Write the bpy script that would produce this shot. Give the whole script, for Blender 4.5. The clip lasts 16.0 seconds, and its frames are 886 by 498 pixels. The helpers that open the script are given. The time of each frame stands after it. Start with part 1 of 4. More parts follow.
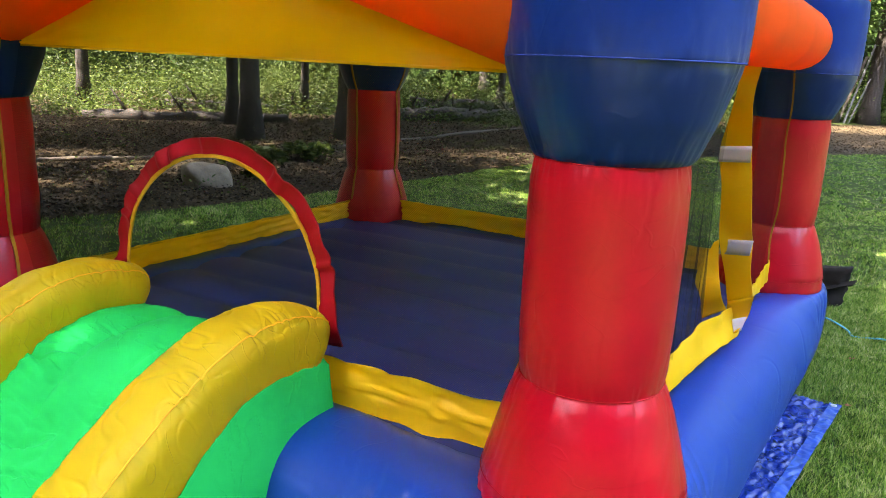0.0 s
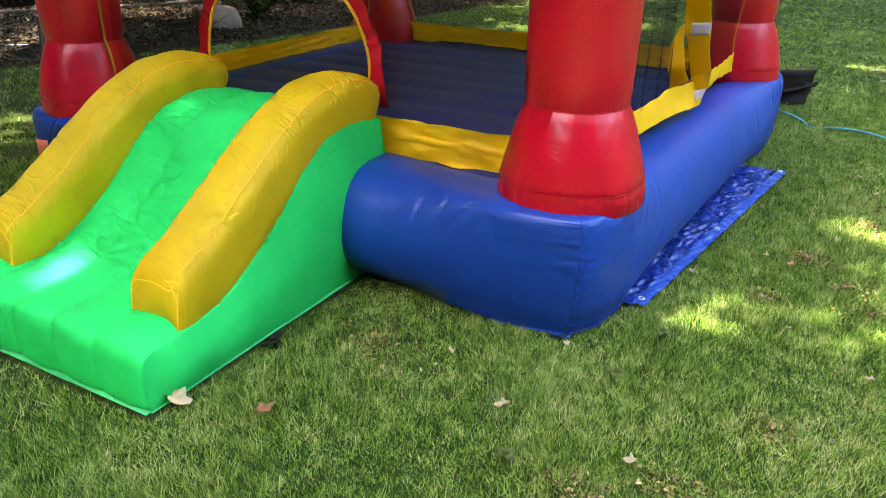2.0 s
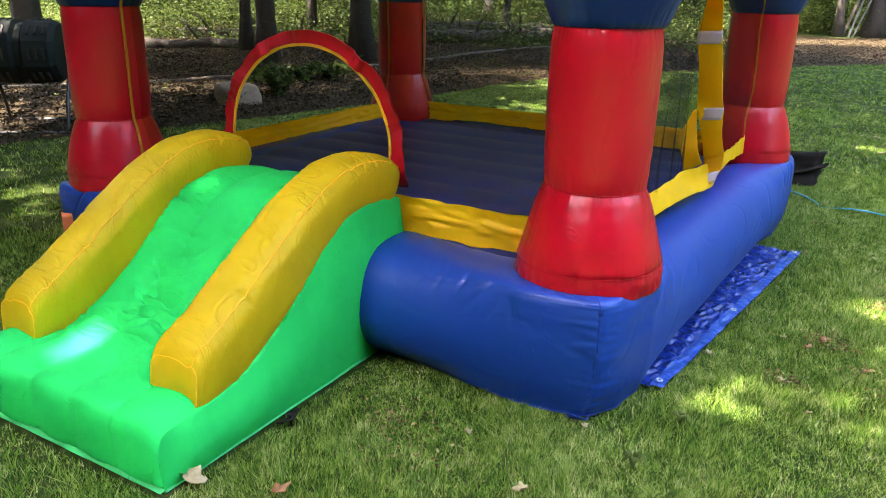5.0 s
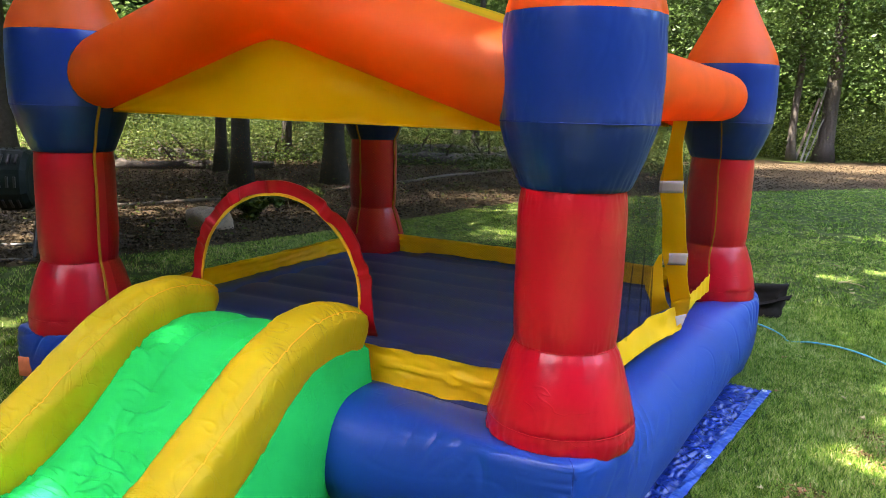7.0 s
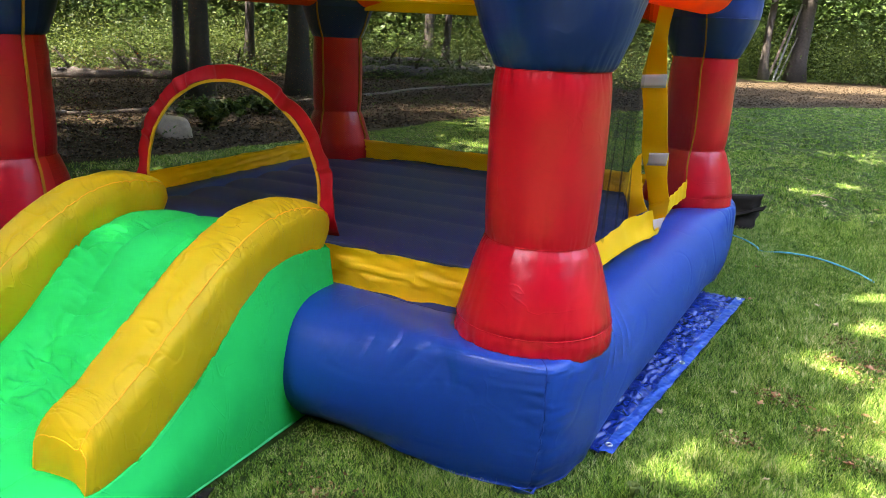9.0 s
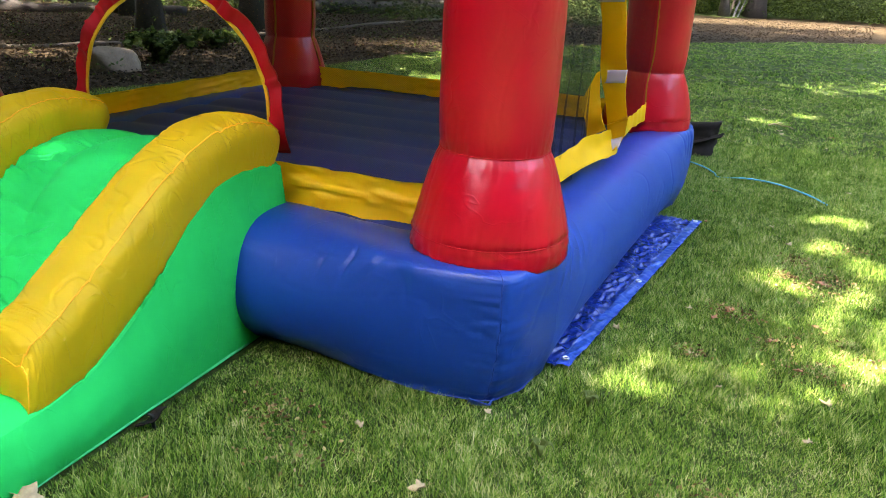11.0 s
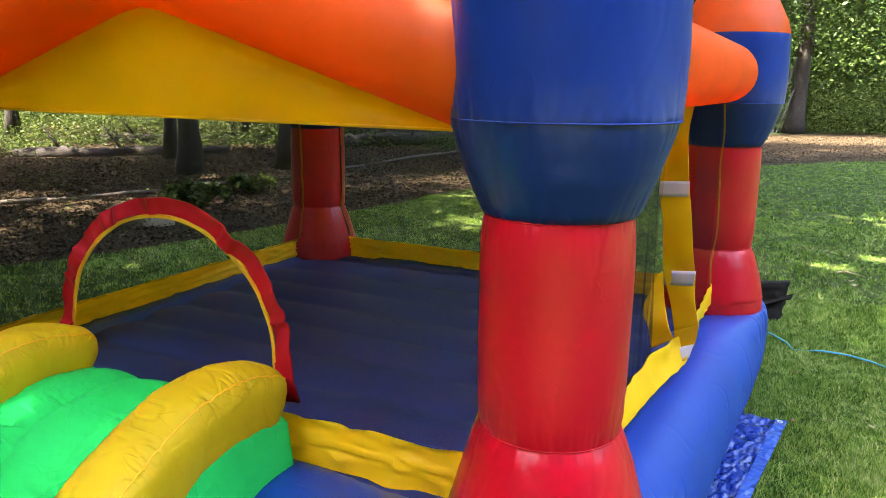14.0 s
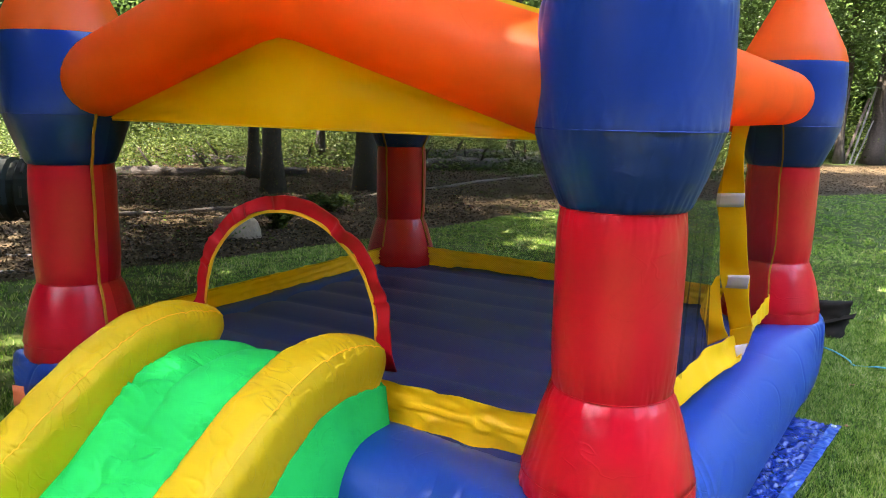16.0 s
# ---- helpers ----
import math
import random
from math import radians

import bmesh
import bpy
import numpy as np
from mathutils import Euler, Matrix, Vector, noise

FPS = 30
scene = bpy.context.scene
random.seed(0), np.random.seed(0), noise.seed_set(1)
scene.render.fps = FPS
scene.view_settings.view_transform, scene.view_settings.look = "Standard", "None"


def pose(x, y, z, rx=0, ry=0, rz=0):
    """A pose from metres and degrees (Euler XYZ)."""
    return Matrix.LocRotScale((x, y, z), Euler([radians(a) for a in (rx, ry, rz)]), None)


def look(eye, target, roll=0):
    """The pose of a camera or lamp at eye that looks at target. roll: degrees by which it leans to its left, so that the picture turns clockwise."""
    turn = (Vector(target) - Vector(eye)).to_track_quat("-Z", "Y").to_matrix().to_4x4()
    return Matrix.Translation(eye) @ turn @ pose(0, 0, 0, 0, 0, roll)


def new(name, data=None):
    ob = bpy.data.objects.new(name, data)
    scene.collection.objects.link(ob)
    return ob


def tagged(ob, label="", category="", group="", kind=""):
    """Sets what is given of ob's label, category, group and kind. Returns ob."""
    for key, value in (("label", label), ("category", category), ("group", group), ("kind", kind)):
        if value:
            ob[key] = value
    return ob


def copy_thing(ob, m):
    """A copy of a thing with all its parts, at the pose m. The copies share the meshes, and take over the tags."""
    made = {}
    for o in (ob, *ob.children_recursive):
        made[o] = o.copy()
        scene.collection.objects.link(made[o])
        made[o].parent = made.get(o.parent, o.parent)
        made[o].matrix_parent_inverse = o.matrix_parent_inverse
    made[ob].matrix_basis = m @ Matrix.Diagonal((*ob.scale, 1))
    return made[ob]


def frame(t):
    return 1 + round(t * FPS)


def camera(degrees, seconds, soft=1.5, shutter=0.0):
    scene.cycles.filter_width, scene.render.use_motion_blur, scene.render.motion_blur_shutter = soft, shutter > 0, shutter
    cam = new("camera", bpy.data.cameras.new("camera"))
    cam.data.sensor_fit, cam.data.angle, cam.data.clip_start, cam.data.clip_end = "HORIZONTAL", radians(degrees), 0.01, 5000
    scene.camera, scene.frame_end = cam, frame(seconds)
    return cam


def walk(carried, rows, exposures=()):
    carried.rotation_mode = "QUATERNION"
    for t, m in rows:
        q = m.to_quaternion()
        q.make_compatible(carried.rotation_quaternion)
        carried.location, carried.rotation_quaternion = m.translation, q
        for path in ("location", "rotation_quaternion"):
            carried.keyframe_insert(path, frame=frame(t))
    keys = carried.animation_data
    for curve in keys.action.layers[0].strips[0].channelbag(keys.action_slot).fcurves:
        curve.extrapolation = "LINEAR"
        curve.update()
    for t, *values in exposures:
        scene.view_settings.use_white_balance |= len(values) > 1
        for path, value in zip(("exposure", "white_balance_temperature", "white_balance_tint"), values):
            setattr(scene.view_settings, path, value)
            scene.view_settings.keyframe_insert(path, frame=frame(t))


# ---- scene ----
cam = camera(60.9, 16.0, soft=0.75)
PATH = [
    (0, (0.42, -1.487, 1.555), (-0.541, 0.2, 1.076), 2.4),
    (0.5, (0.56, -1.64, 1.508), (-0.429, -0.014, 0.893), 2.5),
    (1, (0.675, -1.814, 1.476), (-0.253, -0.207, 0.732), 1.9),
    (1.5, (0.706, -2.111, 1.419), (-0.165, -0.511, 0.594), 1.4),
    (2, (0.744, -2.271, 1.435), (-0.141, -0.682, 0.605), 0.6),
    (2.5, (0.736, -2.292, 1.448), (-0.148, -0.666, 0.689), 1.1),
    (3, (0.737, -2.306, 1.459), (-0.151, -0.657, 0.758), 1.5),
    (3.5, (0.736, -2.304, 1.465), (-0.164, -0.65, 0.79), 1.8),
    (3.7, (0.713, -2.311, 1.467), (-0.206, -0.666, 0.796), 2.0),
    (5.8, (0.729, -2.275, 1.471), (-0.207, -0.626, 0.834), 0.7),
    (6, (0.73, -2.268, 1.502), (-0.195, -0.589, 0.93), 0.7),
    (6.5, (0.71, -2.249, 1.574), (-0.205, -0.522, 1.152), 1.4),
    (7, (0.695, -2.245, 1.61), (-0.225, -0.507, 1.245), 1.6),
    (7.5, (0.677, -2.227, 1.616), (-0.249, -0.481, 1.304), 1.4),
    (8, (0.659, -2.222, 1.606), (-0.275, -0.478, 1.311), 1.7),
    (8.5, (0.638, -2.182, 1.584), (-0.278, -0.444, 1.209), 1.8),
    (9, (0.619, -2.073, 1.467), (-0.2, -0.338, 0.901), 2.5),
    (9.5, (0.631, -2.041, 1.377), (-0.098, -0.316, 0.675), 3.4),
    (9.7, (0.635, -2.044, 1.356), (-0.077, -0.318, 0.638), 3.5),
    (11.8, (0.643, -2.041, 1.367), (-0.067, -0.303, 0.678), 2.3),
    (12, (0.641, -2.022, 1.384), (-0.07, -0.283, 0.7), 2.2),
    (12.5, (0.617, -1.943, 1.428), (-0.103, -0.2, 0.76), 2.3),
    (13, (0.569, -1.784, 1.504), (-0.186, -0.05, 0.853), 3.4),
    (13.5, (0.488, -1.651, 1.538), (-0.318, 0.084, 0.953), 2.2),
    (14, (0.405, -1.498, 1.651), (-0.44, 0.264, 1.227), 0.6),
    (14.5, (0.404, -1.396, 1.67), (-0.536, 0.33, 1.299), 1.5),
    (15, (0.439, -1.374, 1.666), (-0.601, 0.296, 1.305), 2.0),
    (15.5, (0.467, -1.573, 1.667), (-0.566, 0.101, 1.306), 0.5),
    (16, (0.541, -1.893, 1.616), (-0.463, -0.2, 1.259), 1.1),
]
walk(cam, [(t, look(eye, target, roll)) for t, eye, target, roll in PATH], [(0, 5.18, 7100, 13), (3, 4.94, 7100, 13), (6, 4.98, 7100, 13), (8, 4.96, 7100, 13), (10, 4.95, 7100, 13), (13, 5.0, 7100, 13), (14.5, 5.24, 7100, 13), (16, 5.16, 7100, 13)])

# ---- light ----
SUN_DIR = Vector((-0.27, -0.42, 0.87)).normalized()
sun_el = math.asin(SUN_DIR.z)
world = bpy.data.worlds.new("sky")
scene.world = world
world.use_nodes = True
wn = world.node_tree
sky = wn.nodes.new("ShaderNodeTexSky")
sky.sky_type = "NISHITA"
sky.sun_disc = False
sky.air_density, sky.dust_density, sky.ozone_density = 0.7, 2.0, 0.6
sky.sun_elevation = sun_el
sky.sun_rotation = math.atan2(SUN_DIR.x, SUN_DIR.y)
wn.links.new(sky.outputs[0], wn.nodes["Background"].inputs[0])
wn.nodes["Background"].inputs[1].default_value = 0.15
sun = new("sun", bpy.data.lights.new("sun", "SUN"))
sun.data.energy = 2.3
sun.data.angle = radians(0.6)
sun.data.color = (1.0, 0.95, 0.86)
sun.matrix_world = look(SUN_DIR * 40, (0, 0, 0))


# ---- materials ----
def mat(name):
    m = bpy.data.materials.new(name)
    m.use_nodes = True
    nt = m.node_tree
    return m, nt, nt.nodes["Principled BSDF"]


def node(nt, kind, **kw):
    n = nt.nodes.new(kind)
    for k, v in kw.items():
        n.inputs[k].default_value = v
    return n


def ramp(nt, src, stops):
    r = nt.nodes.new("ShaderNodeValToRGB")
    els = r.color_ramp.elements
    els[0].position, els[0].color = stops[0][0], (*stops[0][1], 1)
    els[1].position, els[1].color = stops[-1][0], (*stops[-1][1], 1)
    for p, c in stops[1:-1]:
        e = els.new(p)
        e.color = (*c, 1)
    nt.links.new(src, r.inputs[0])
    return r.outputs[0]


def coords(nt, scale=(1, 1, 1)):
    t = nt.nodes.new("ShaderNodeTexCoord")
    mp = nt.nodes.new("ShaderNodeMapping")
    mp.inputs["Scale"].default_value = scale
    nt.links.new(t.outputs["Object"], mp.inputs[0])
    return mp.outputs[0]


def nylon(name, col, rough=0.42, thin=0.18, wrinkle=0.55, stretch=(1, 1, 1), gloss=0.3, folds=0.2):
    """Coated woven nylon: colour drifts a little, puckers and a fine weave in the relief, some light through it."""
    m, nt, p = mat(name)
    co = coords(nt, stretch)
    n1 = node(nt, "ShaderNodeTexNoise", Scale=2.2, Detail=3.0)
    nt.links.new(co, n1.inputs["Vector"])
    dark = tuple(c * 0.86 for c in col)
    light = tuple(min(1, c * 1.06 + 0.004) for c in col)
    c = ramp(nt, n1.outputs[0], [(0.3, dark), (0.55, col), (0.75, light)])
    nt.links.new(c, p.inputs["Base Color"])
    p.inputs["Roughness"].default_value = rough
    p.inputs["Specular IOR Level"].default_value = gloss
    n2 = node(nt, "ShaderNodeTexNoise", Scale=3.0, Detail=2.0, Roughness=0.4)
    nt.links.new(co, n2.inputs["Vector"])
    b0 = node(nt, "ShaderNodeBump", Strength=wrinkle, Distance=0.012)
    nt.links.new(n2.outputs[0], b0.inputs["Height"])
    # thin folds along the level lines of a noise, in some places only
    n4 = node(nt, "ShaderNodeTexNoise", Scale=6.5, Detail=1.0, Distortion=0.5)
    nt.links.new(co, n4.inputs["Vector"])
    off = nt.nodes.new("ShaderNodeMath")
    off.operation = "SUBTRACT"
    off.inputs[1].default_value = 0.5
    nt.links.new(n4.outputs[0], off.inputs[0])
    ab = nt.nodes.new("ShaderNodeMath")
    ab.operation = "ABSOLUTE"
    nt.links.new(off.outputs[0], ab.inputs[0])
    fold = node(nt, "ShaderNodeMapRange")
    fold.inputs["From Max"].default_value = 0.022
    fold.inputs["To Min"].default_value, fold.inputs["To Max"].default_value = 1.0, 0.0
    nt.links.new(ab.outputs[0], fold.inputs[0])
    n5 = node(nt, "ShaderNodeTexNoise", Scale=4.0, Detail=1.0)
    nt.links.new(coords(nt, (1.3, 1.1, 1.2)), n5.inputs["Vector"])
    gate = node(nt, "ShaderNodeMapRange")
    gate.inputs["From Min"].default_value, gate.inputs["From Max"].default_value = 0.47, 0.62
    nt.links.new(n5.outputs[0], gate.inputs[0])
    mul = nt.nodes.new("ShaderNodeMath")
    mul.operation = "MULTIPLY"
    nt.links.new(fold.outputs[0], mul.inputs[0])
    nt.links.new(gate.outputs[0], mul.inputs[1])
    n3 = node(nt, "ShaderNodeTexNoise", Scale=420.0, Detail=1.0)
    nt.links.new(coords(nt), n3.inputs["Vector"])
    b1 = node(nt, "ShaderNodeBump", Strength=folds, Distance=0.0026)
    b2 = node(nt, "ShaderNodeBump", Strength=0.12, Distance=0.001)
    nt.links.new(b0.outputs[0], b1.inputs["Normal"])
    nt.links.new(mul.outputs[0], b1.inputs["Height"])
    nt.links.new(n3.outputs[0], b2.inputs["Height"])
    nt.links.new(b1.outputs[0], b2.inputs["Normal"])
    nt.links.new(b2.outputs[0], p.inputs["Normal"])
    rr = node(nt, "ShaderNodeMapRange")
    rr.inputs["To Min"].default_value, rr.inputs["To Max"].default_value = rough - 0.05, rough + 0.1
    nt.links.new(n1.outputs[0], rr.inputs[0])
    nt.links.new(rr.outputs[0], p.inputs["Roughness"])
    if thin:
        tl = nt.nodes.new("ShaderNodeBsdfTranslucent")
        nt.links.new(c, tl.inputs[0])
        nt.links.new(b2.outputs[0], tl.inputs["Normal"])
        mx = nt.nodes.new("ShaderNodeMixShader")
        mx.inputs[0].default_value = thin
        nt.links.new(p.outputs[0], mx.inputs[1])
        nt.links.new(tl.outputs[0], mx.inputs[2])
        nt.links.new(mx.outputs[0], nt.nodes["Material Output"].inputs[0])
    return m


BLUE = nylon("blue_nylon", (0.004, 0.038, 0.235), 0.33, 0.02, 0.35, (1, 1, 0.8), 0.32)
# HEAD_BLUE and DARK_BLUE: darker tones of the base wall's blue
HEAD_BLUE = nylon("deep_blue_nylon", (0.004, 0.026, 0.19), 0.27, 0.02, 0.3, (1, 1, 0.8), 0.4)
NAVY = nylon("navy_mat_vinyl", (0.009, 0.022, 0.115), 0.5, 0.0, 0.5)
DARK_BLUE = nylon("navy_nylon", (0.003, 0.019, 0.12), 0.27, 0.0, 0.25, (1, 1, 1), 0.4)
RED = nylon("red_nylon", (0.43, 0.0006, 0.013), 0.28, 0.03, 0.2, (1, 1, 1.6), 0.42)
YELLOW = nylon("yellow_nylon", (0.84, 0.49, 0.006), 0.45, 0.3, 0.4)
CANOPY = nylon("canopy_yellow_nylon", (0.88, 0.5, 0.004), 0.5, 0.6, 0.4)
ORANGE = nylon("orange_nylon", (1.0, 0.165, 0.018), 0.42, 0.58, 0.3)
RAIL_CLOTH = nylon("rail_yellow_nylon", (0.7, 0.46, 0.012), 0.46, 0.3, 0.3, (0.5, 2.2, 1.2), 0.22, 0.7)
GREEN = nylon("green_nylon", (0.0002, 0.62, 0.115), 0.5, 0.12, 0.3, (1, 2.0, 1), 0.07, 0.7)
THREAD = nylon("orange_thread", (1.0, 0.52, 0.02), 0.7, 0.0, 0.2)
RED_THREAD = nylon("red_thread", (0.42, 0.002, 0.01), 0.7, 0.0, 0.2)
BLUE_THREAD = nylon("blue_thread", (0.012, 0.03, 0.2), 0.6, 0.0, 0.2)
GREEN_HEM = nylon("green_hem", (0.05, 0.62, 0.2), 0.55, 0.2, 0.4)
RED_TRIM = nylon("crimson_trim_cloth", (0.34, 0.002, 0.01), 0.45, 0.04, 0.7, (2, 2, 2), 0.2)
YELLOW_DARK = nylon("ochre_edge_tape", (0.36, 0.16, 0.008), 0.6, 0.0, 0.6)
ARCH_TAPE = nylon("arch_edge_tape", (0.62, 0.33, 0.012), 0.6, 0.1, 0.6)
VELCRO = nylon("white_hook_tape", (0.52, 0.48, 0.54), 0.85, 0.0, 0.4)
BAG = nylon("black_bag_fabric", (0.012, 0.010, 0.008), 0.8, 0.0, 0.8, (1, 1, 1), 0.1)


def simple(name, col, rough=0.6, scale=6.0, vary=0.25, bump=0.3, metal=0.0, dist=0.01):
    m, nt, p = mat(name)
    co = coords(nt)
    n1 = node(nt, "ShaderNodeTexNoise", Scale=scale, Detail=6.0, Roughness=0.65)
    nt.links.new(co, n1.inputs["Vector"])
    c = ramp(nt, n1.outputs[0], [(0.25, tuple(v * (1 - vary) for v in col)), (0.75, tuple(min(1, v * (1 + vary)) for v in col))])
    nt.links.new(c, p.inputs["Base Color"])
    p.inputs["Roughness"].default_value = rough
    p.inputs["Metallic"].default_value = metal
    if bump:
        b = node(nt, "ShaderNodeBump", Strength=bump, Distance=dist)
        nt.links.new(n1.outputs[0], b.inputs["Height"])
        nt.links.new(b.outputs[0], p.inputs["Normal"])
    return m


def netting():
    """Black play-safe netting: a woven grid with open holes."""
    m, nt, p = mat("black_netting")
    p.inputs["Base Color"].default_value = (0.008, 0.007, 0.005, 1)
    p.inputs["Roughness"].default_value = 0.8
    p.inputs["Specular IOR Level"].default_value = 0.08
    sp = nt.nodes.new("ShaderNodeSeparateXYZ")
    nt.links.new(coords(nt), sp.inputs[0])
    along = nt.nodes.new("ShaderNodeMath")
    along.operation = "ADD"
    nt.links.new(sp.outputs[0], along.inputs[0])
    nt.links.new(sp.outputs[1], along.inputs[1])
    cb = nt.nodes.new("ShaderNodeCombineXYZ")
    nt.links.new(along.outputs[0], cb.inputs[0])
    nt.links.new(sp.outputs[2], cb.inputs[2])
    turn = nt.nodes.new("ShaderNodeMapping")
    turn.inputs["Rotation"].default_value = (0, radians(45), 0)
    nt.links.new(cb.outputs[0], turn.inputs[0])
    w = []
    for d in ("X", "Z"):
        wv = node(nt, "ShaderNodeTexWave", Scale=66.0, Distortion=0.0)
        wv.bands_direction = d
        nt.links.new(turn.outputs[0], wv.inputs["Vector"])
        w.append(wv.outputs["Fac"])
    mul = nt.nodes.new("ShaderNodeMath")
    mul.operation = "ADD"
    nt.links.new(w[0], mul.inputs[0])
    nt.links.new(w[1], mul.inputs[1])
    mr = node(nt, "ShaderNodeMapRange")
    mr.inputs["From Max"].default_value = 2.0
    mr.inputs["To Min"].default_value, mr.inputs["To Max"].default_value = 0.1, 0.44
    nt.links.new(mul.outputs[0], mr.inputs[0])
    tr = nt.nodes.new("ShaderNodeBsdfTransparent")
    mx = nt.nodes.new("ShaderNodeMixShader")
    nt.links.new(mr.outputs[0], mx.inputs[0])
    nt.links.new(tr.outputs[0], mx.inputs[1])
    nt.links.new(p.outputs[0], mx.inputs[2])
    nt.links.new(mx.outputs[0], nt.nodes["Material Output"].inputs[0])
    return m


NET = netting()


def leafy(name, cols, rough=0.5, thin=0.45, patch=0.6, fine=0.0, lo=0.2, hi=0.8):
    """Leaves or blades: colour by piece and by patch of ground, light shines through."""
    m, nt, p = mat(name)
    g = nt.nodes.new("ShaderNodeNewGeometry")
    n1 = node(nt, "ShaderNodeTexNoise", Scale=patch, Detail=4.0)
    nt.links.new(coords(nt), n1.inputs["Vector"])
    mr = node(nt, "ShaderNodeMix")
    mr.inputs[0].default_value = 0.38
    nt.links.new(g.outputs["Random Per Island"], mr.inputs[2])
    nt.links.new(n1.outputs[0], mr.inputs[3])
    fac = mr.outputs[0]
    if fine:
        n2 = node(nt, "ShaderNodeTexNoise", Scale=fine, Detail=3.0)
        nt.links.new(coords(nt), n2.inputs["Vector"])
        m2 = node(nt, "ShaderNodeMix")
        m2.inputs[0].default_value = 0.36
        nt.links.new(fac, m2.inputs[2])
        nt.links.new(n2.outputs[0], m2.inputs[3])
        fac = m2.outputs[0]
    k = len(cols)
    c = ramp(nt, fac, [(lo + (hi - lo) * i / (k - 1), q) for i, q in enumerate(cols)])
    nt.links.new(c, p.inputs["Base Color"])
    p.inputs["Roughness"].default_value = rough
    p.inputs["Specular IOR Level"].default_value = 0.18
    tl = nt.nodes.new("ShaderNodeBsdfTranslucent")
    nt.links.new(c, tl.inputs[0])
    mx = nt.nodes.new("ShaderNodeMixShader")
    mx.inputs[0].default_value = thin
    nt.links.new(p.outputs[0], mx.inputs[1])
    nt.links.new(tl.outputs[0], mx.inputs[2])
    nt.links.new(mx.outputs[0], nt.nodes["Material Output"].inputs[0])
    return m


GRASS = leafy("grass_blades", [(0.014, 0.036, 0.005), (0.066, 0.155, 0.014), (0.17, 0.3, 0.035), (0.32, 0.4, 0.09), (0.6, 0.53, 0.29)], 0.42, 0.35, 1.6, 13.0, 0.3, 0.75)
LEAF = leafy("tree_leaves", [(0.026, 0.05, 0.012), (0.045, 0.08, 0.018), (0.078, 0.125, 0.028)], 0.45, 0.4, 0.4)
BUSH = leafy("undergrowth_leaves", [(0.024, 0.04, 0.009), (0.056, 0.086, 0.017), (0.13, 0.17, 0.04)], 0.5, 0.42, 0.3)
LITTER = leafy("leaf_litter", [(0.014, 0.009, 0.005), (0.025, 0.017, 0.009), (0.04, 0.027, 0.015), (0.1, 0.073, 0.045)], 0.8, 0.05, 2.0)
BARK = simple("bark", (0.036, 0.028, 0.022), 0.9, 14.0, 0.5, 0.9, 0, 0.03)
STONE = simple("boulder_stone", (0.21, 0.155, 0.105), 0.9, 9.0, 0.25, 0.7, 0, 0.02)
TIMBER = simple("weathered_timber", (0.085, 0.066, 0.05), 0.9, 20.0, 0.35, 0.5)
PALE_WOOD = simple("pale_weathered_board", (0.1, 0.1, 0.092), 0.8, 18.0, 0.25, 0.4)
PLASTIC = simple("black_recycled_plastic", (0.006, 0.009, 0.007), 0.7, 8.0, 0.3, 0.15)
PLASTIC.node_tree.nodes["Principled BSDF"].inputs["Specular IOR Level"].default_value = 0.2
TUBE_STEEL = simple("black_painted_tube", (0.012, 0.012, 0.013), 0.45, 20.0, 0.2, 0.1)
CORD = simple("blue_cord_sheath", (0.05, 0.34, 0.5), 0.5, 60.0, 0.2, 0.2)
METAL = simple("grommet_metal", (0.75, 0.75, 0.76), 0.3, 30.0, 0.1, 0.1, 1.0)
TARP = nylon("blue_tarpaulin", (0.004, 0.022, 0.17), 0.24, 0.03, 0.8, (6, 6, 6), 0.6)
TARP_HEM = nylon("tarpaulin_hem", (0.018, 0.065, 0.3), 0.28, 0.05, 0.9, (4, 4, 4), 0.5)
STICKER = simple("orange_label_print", (0.7, 0.16, 0.06), 0.5, 30.0, 0.1, 0.0)
DRY = simple("dry_leaf_tan", (0.31, 0.24, 0.13), 0.8, 40.0, 0.35, 0.4, 0, 0.004)
DRY_RED = simple("dry_leaf_russet", (0.22, 0.095, 0.035), 0.8, 40.0, 0.35, 0.4, 0, 0.004)


def soil(name, a, b, c, scale):
    m, nt, p = mat(name)
    n1 = node(nt, "ShaderNodeTexNoise", Scale=scale, Detail=8.0, Roughness=0.7)
    nt.links.new(coords(nt), n1.inputs["Vector"])
    n2 = node(nt, "ShaderNodeTexNoise", Scale=scale * 14, Detail=5.0, Roughness=0.7)
    nt.links.new(coords(nt), n2.inputs["Vector"])
    mx = node(nt, "ShaderNodeMix")
    mx.inputs[0].default_value = 0.5
    nt.links.new(n1.outputs[0], mx.inputs[2])
    nt.links.new(n2.outputs[0], mx.inputs[3])
    nt.links.new(ramp(nt, mx.outputs[0], [(0.3, a), (0.5, b), (0.7, c)]), p.inputs["Base Color"])
    p.inputs["Roughness"].default_value = 0.95
    p.inputs["Specular IOR Level"].default_value = 0.05
    bp = node(nt, "ShaderNodeBump", Strength=0.8, Distance=0.02)
    nt.links.new(n2.outputs[0], bp.inputs["Height"])
    nt.links.new(bp.outputs[0], p.inputs["Normal"])
    return m


TURF = soil("turf", (0.012, 0.022, 0.005), (0.035, 0.055, 0.012), (0.1, 0.095, 0.04), 1.6)
MULCH = soil("bark_mulch", (0.015, 0.01, 0.005), (0.034, 0.024, 0.013), (0.085, 0.062, 0.036), 2.0)


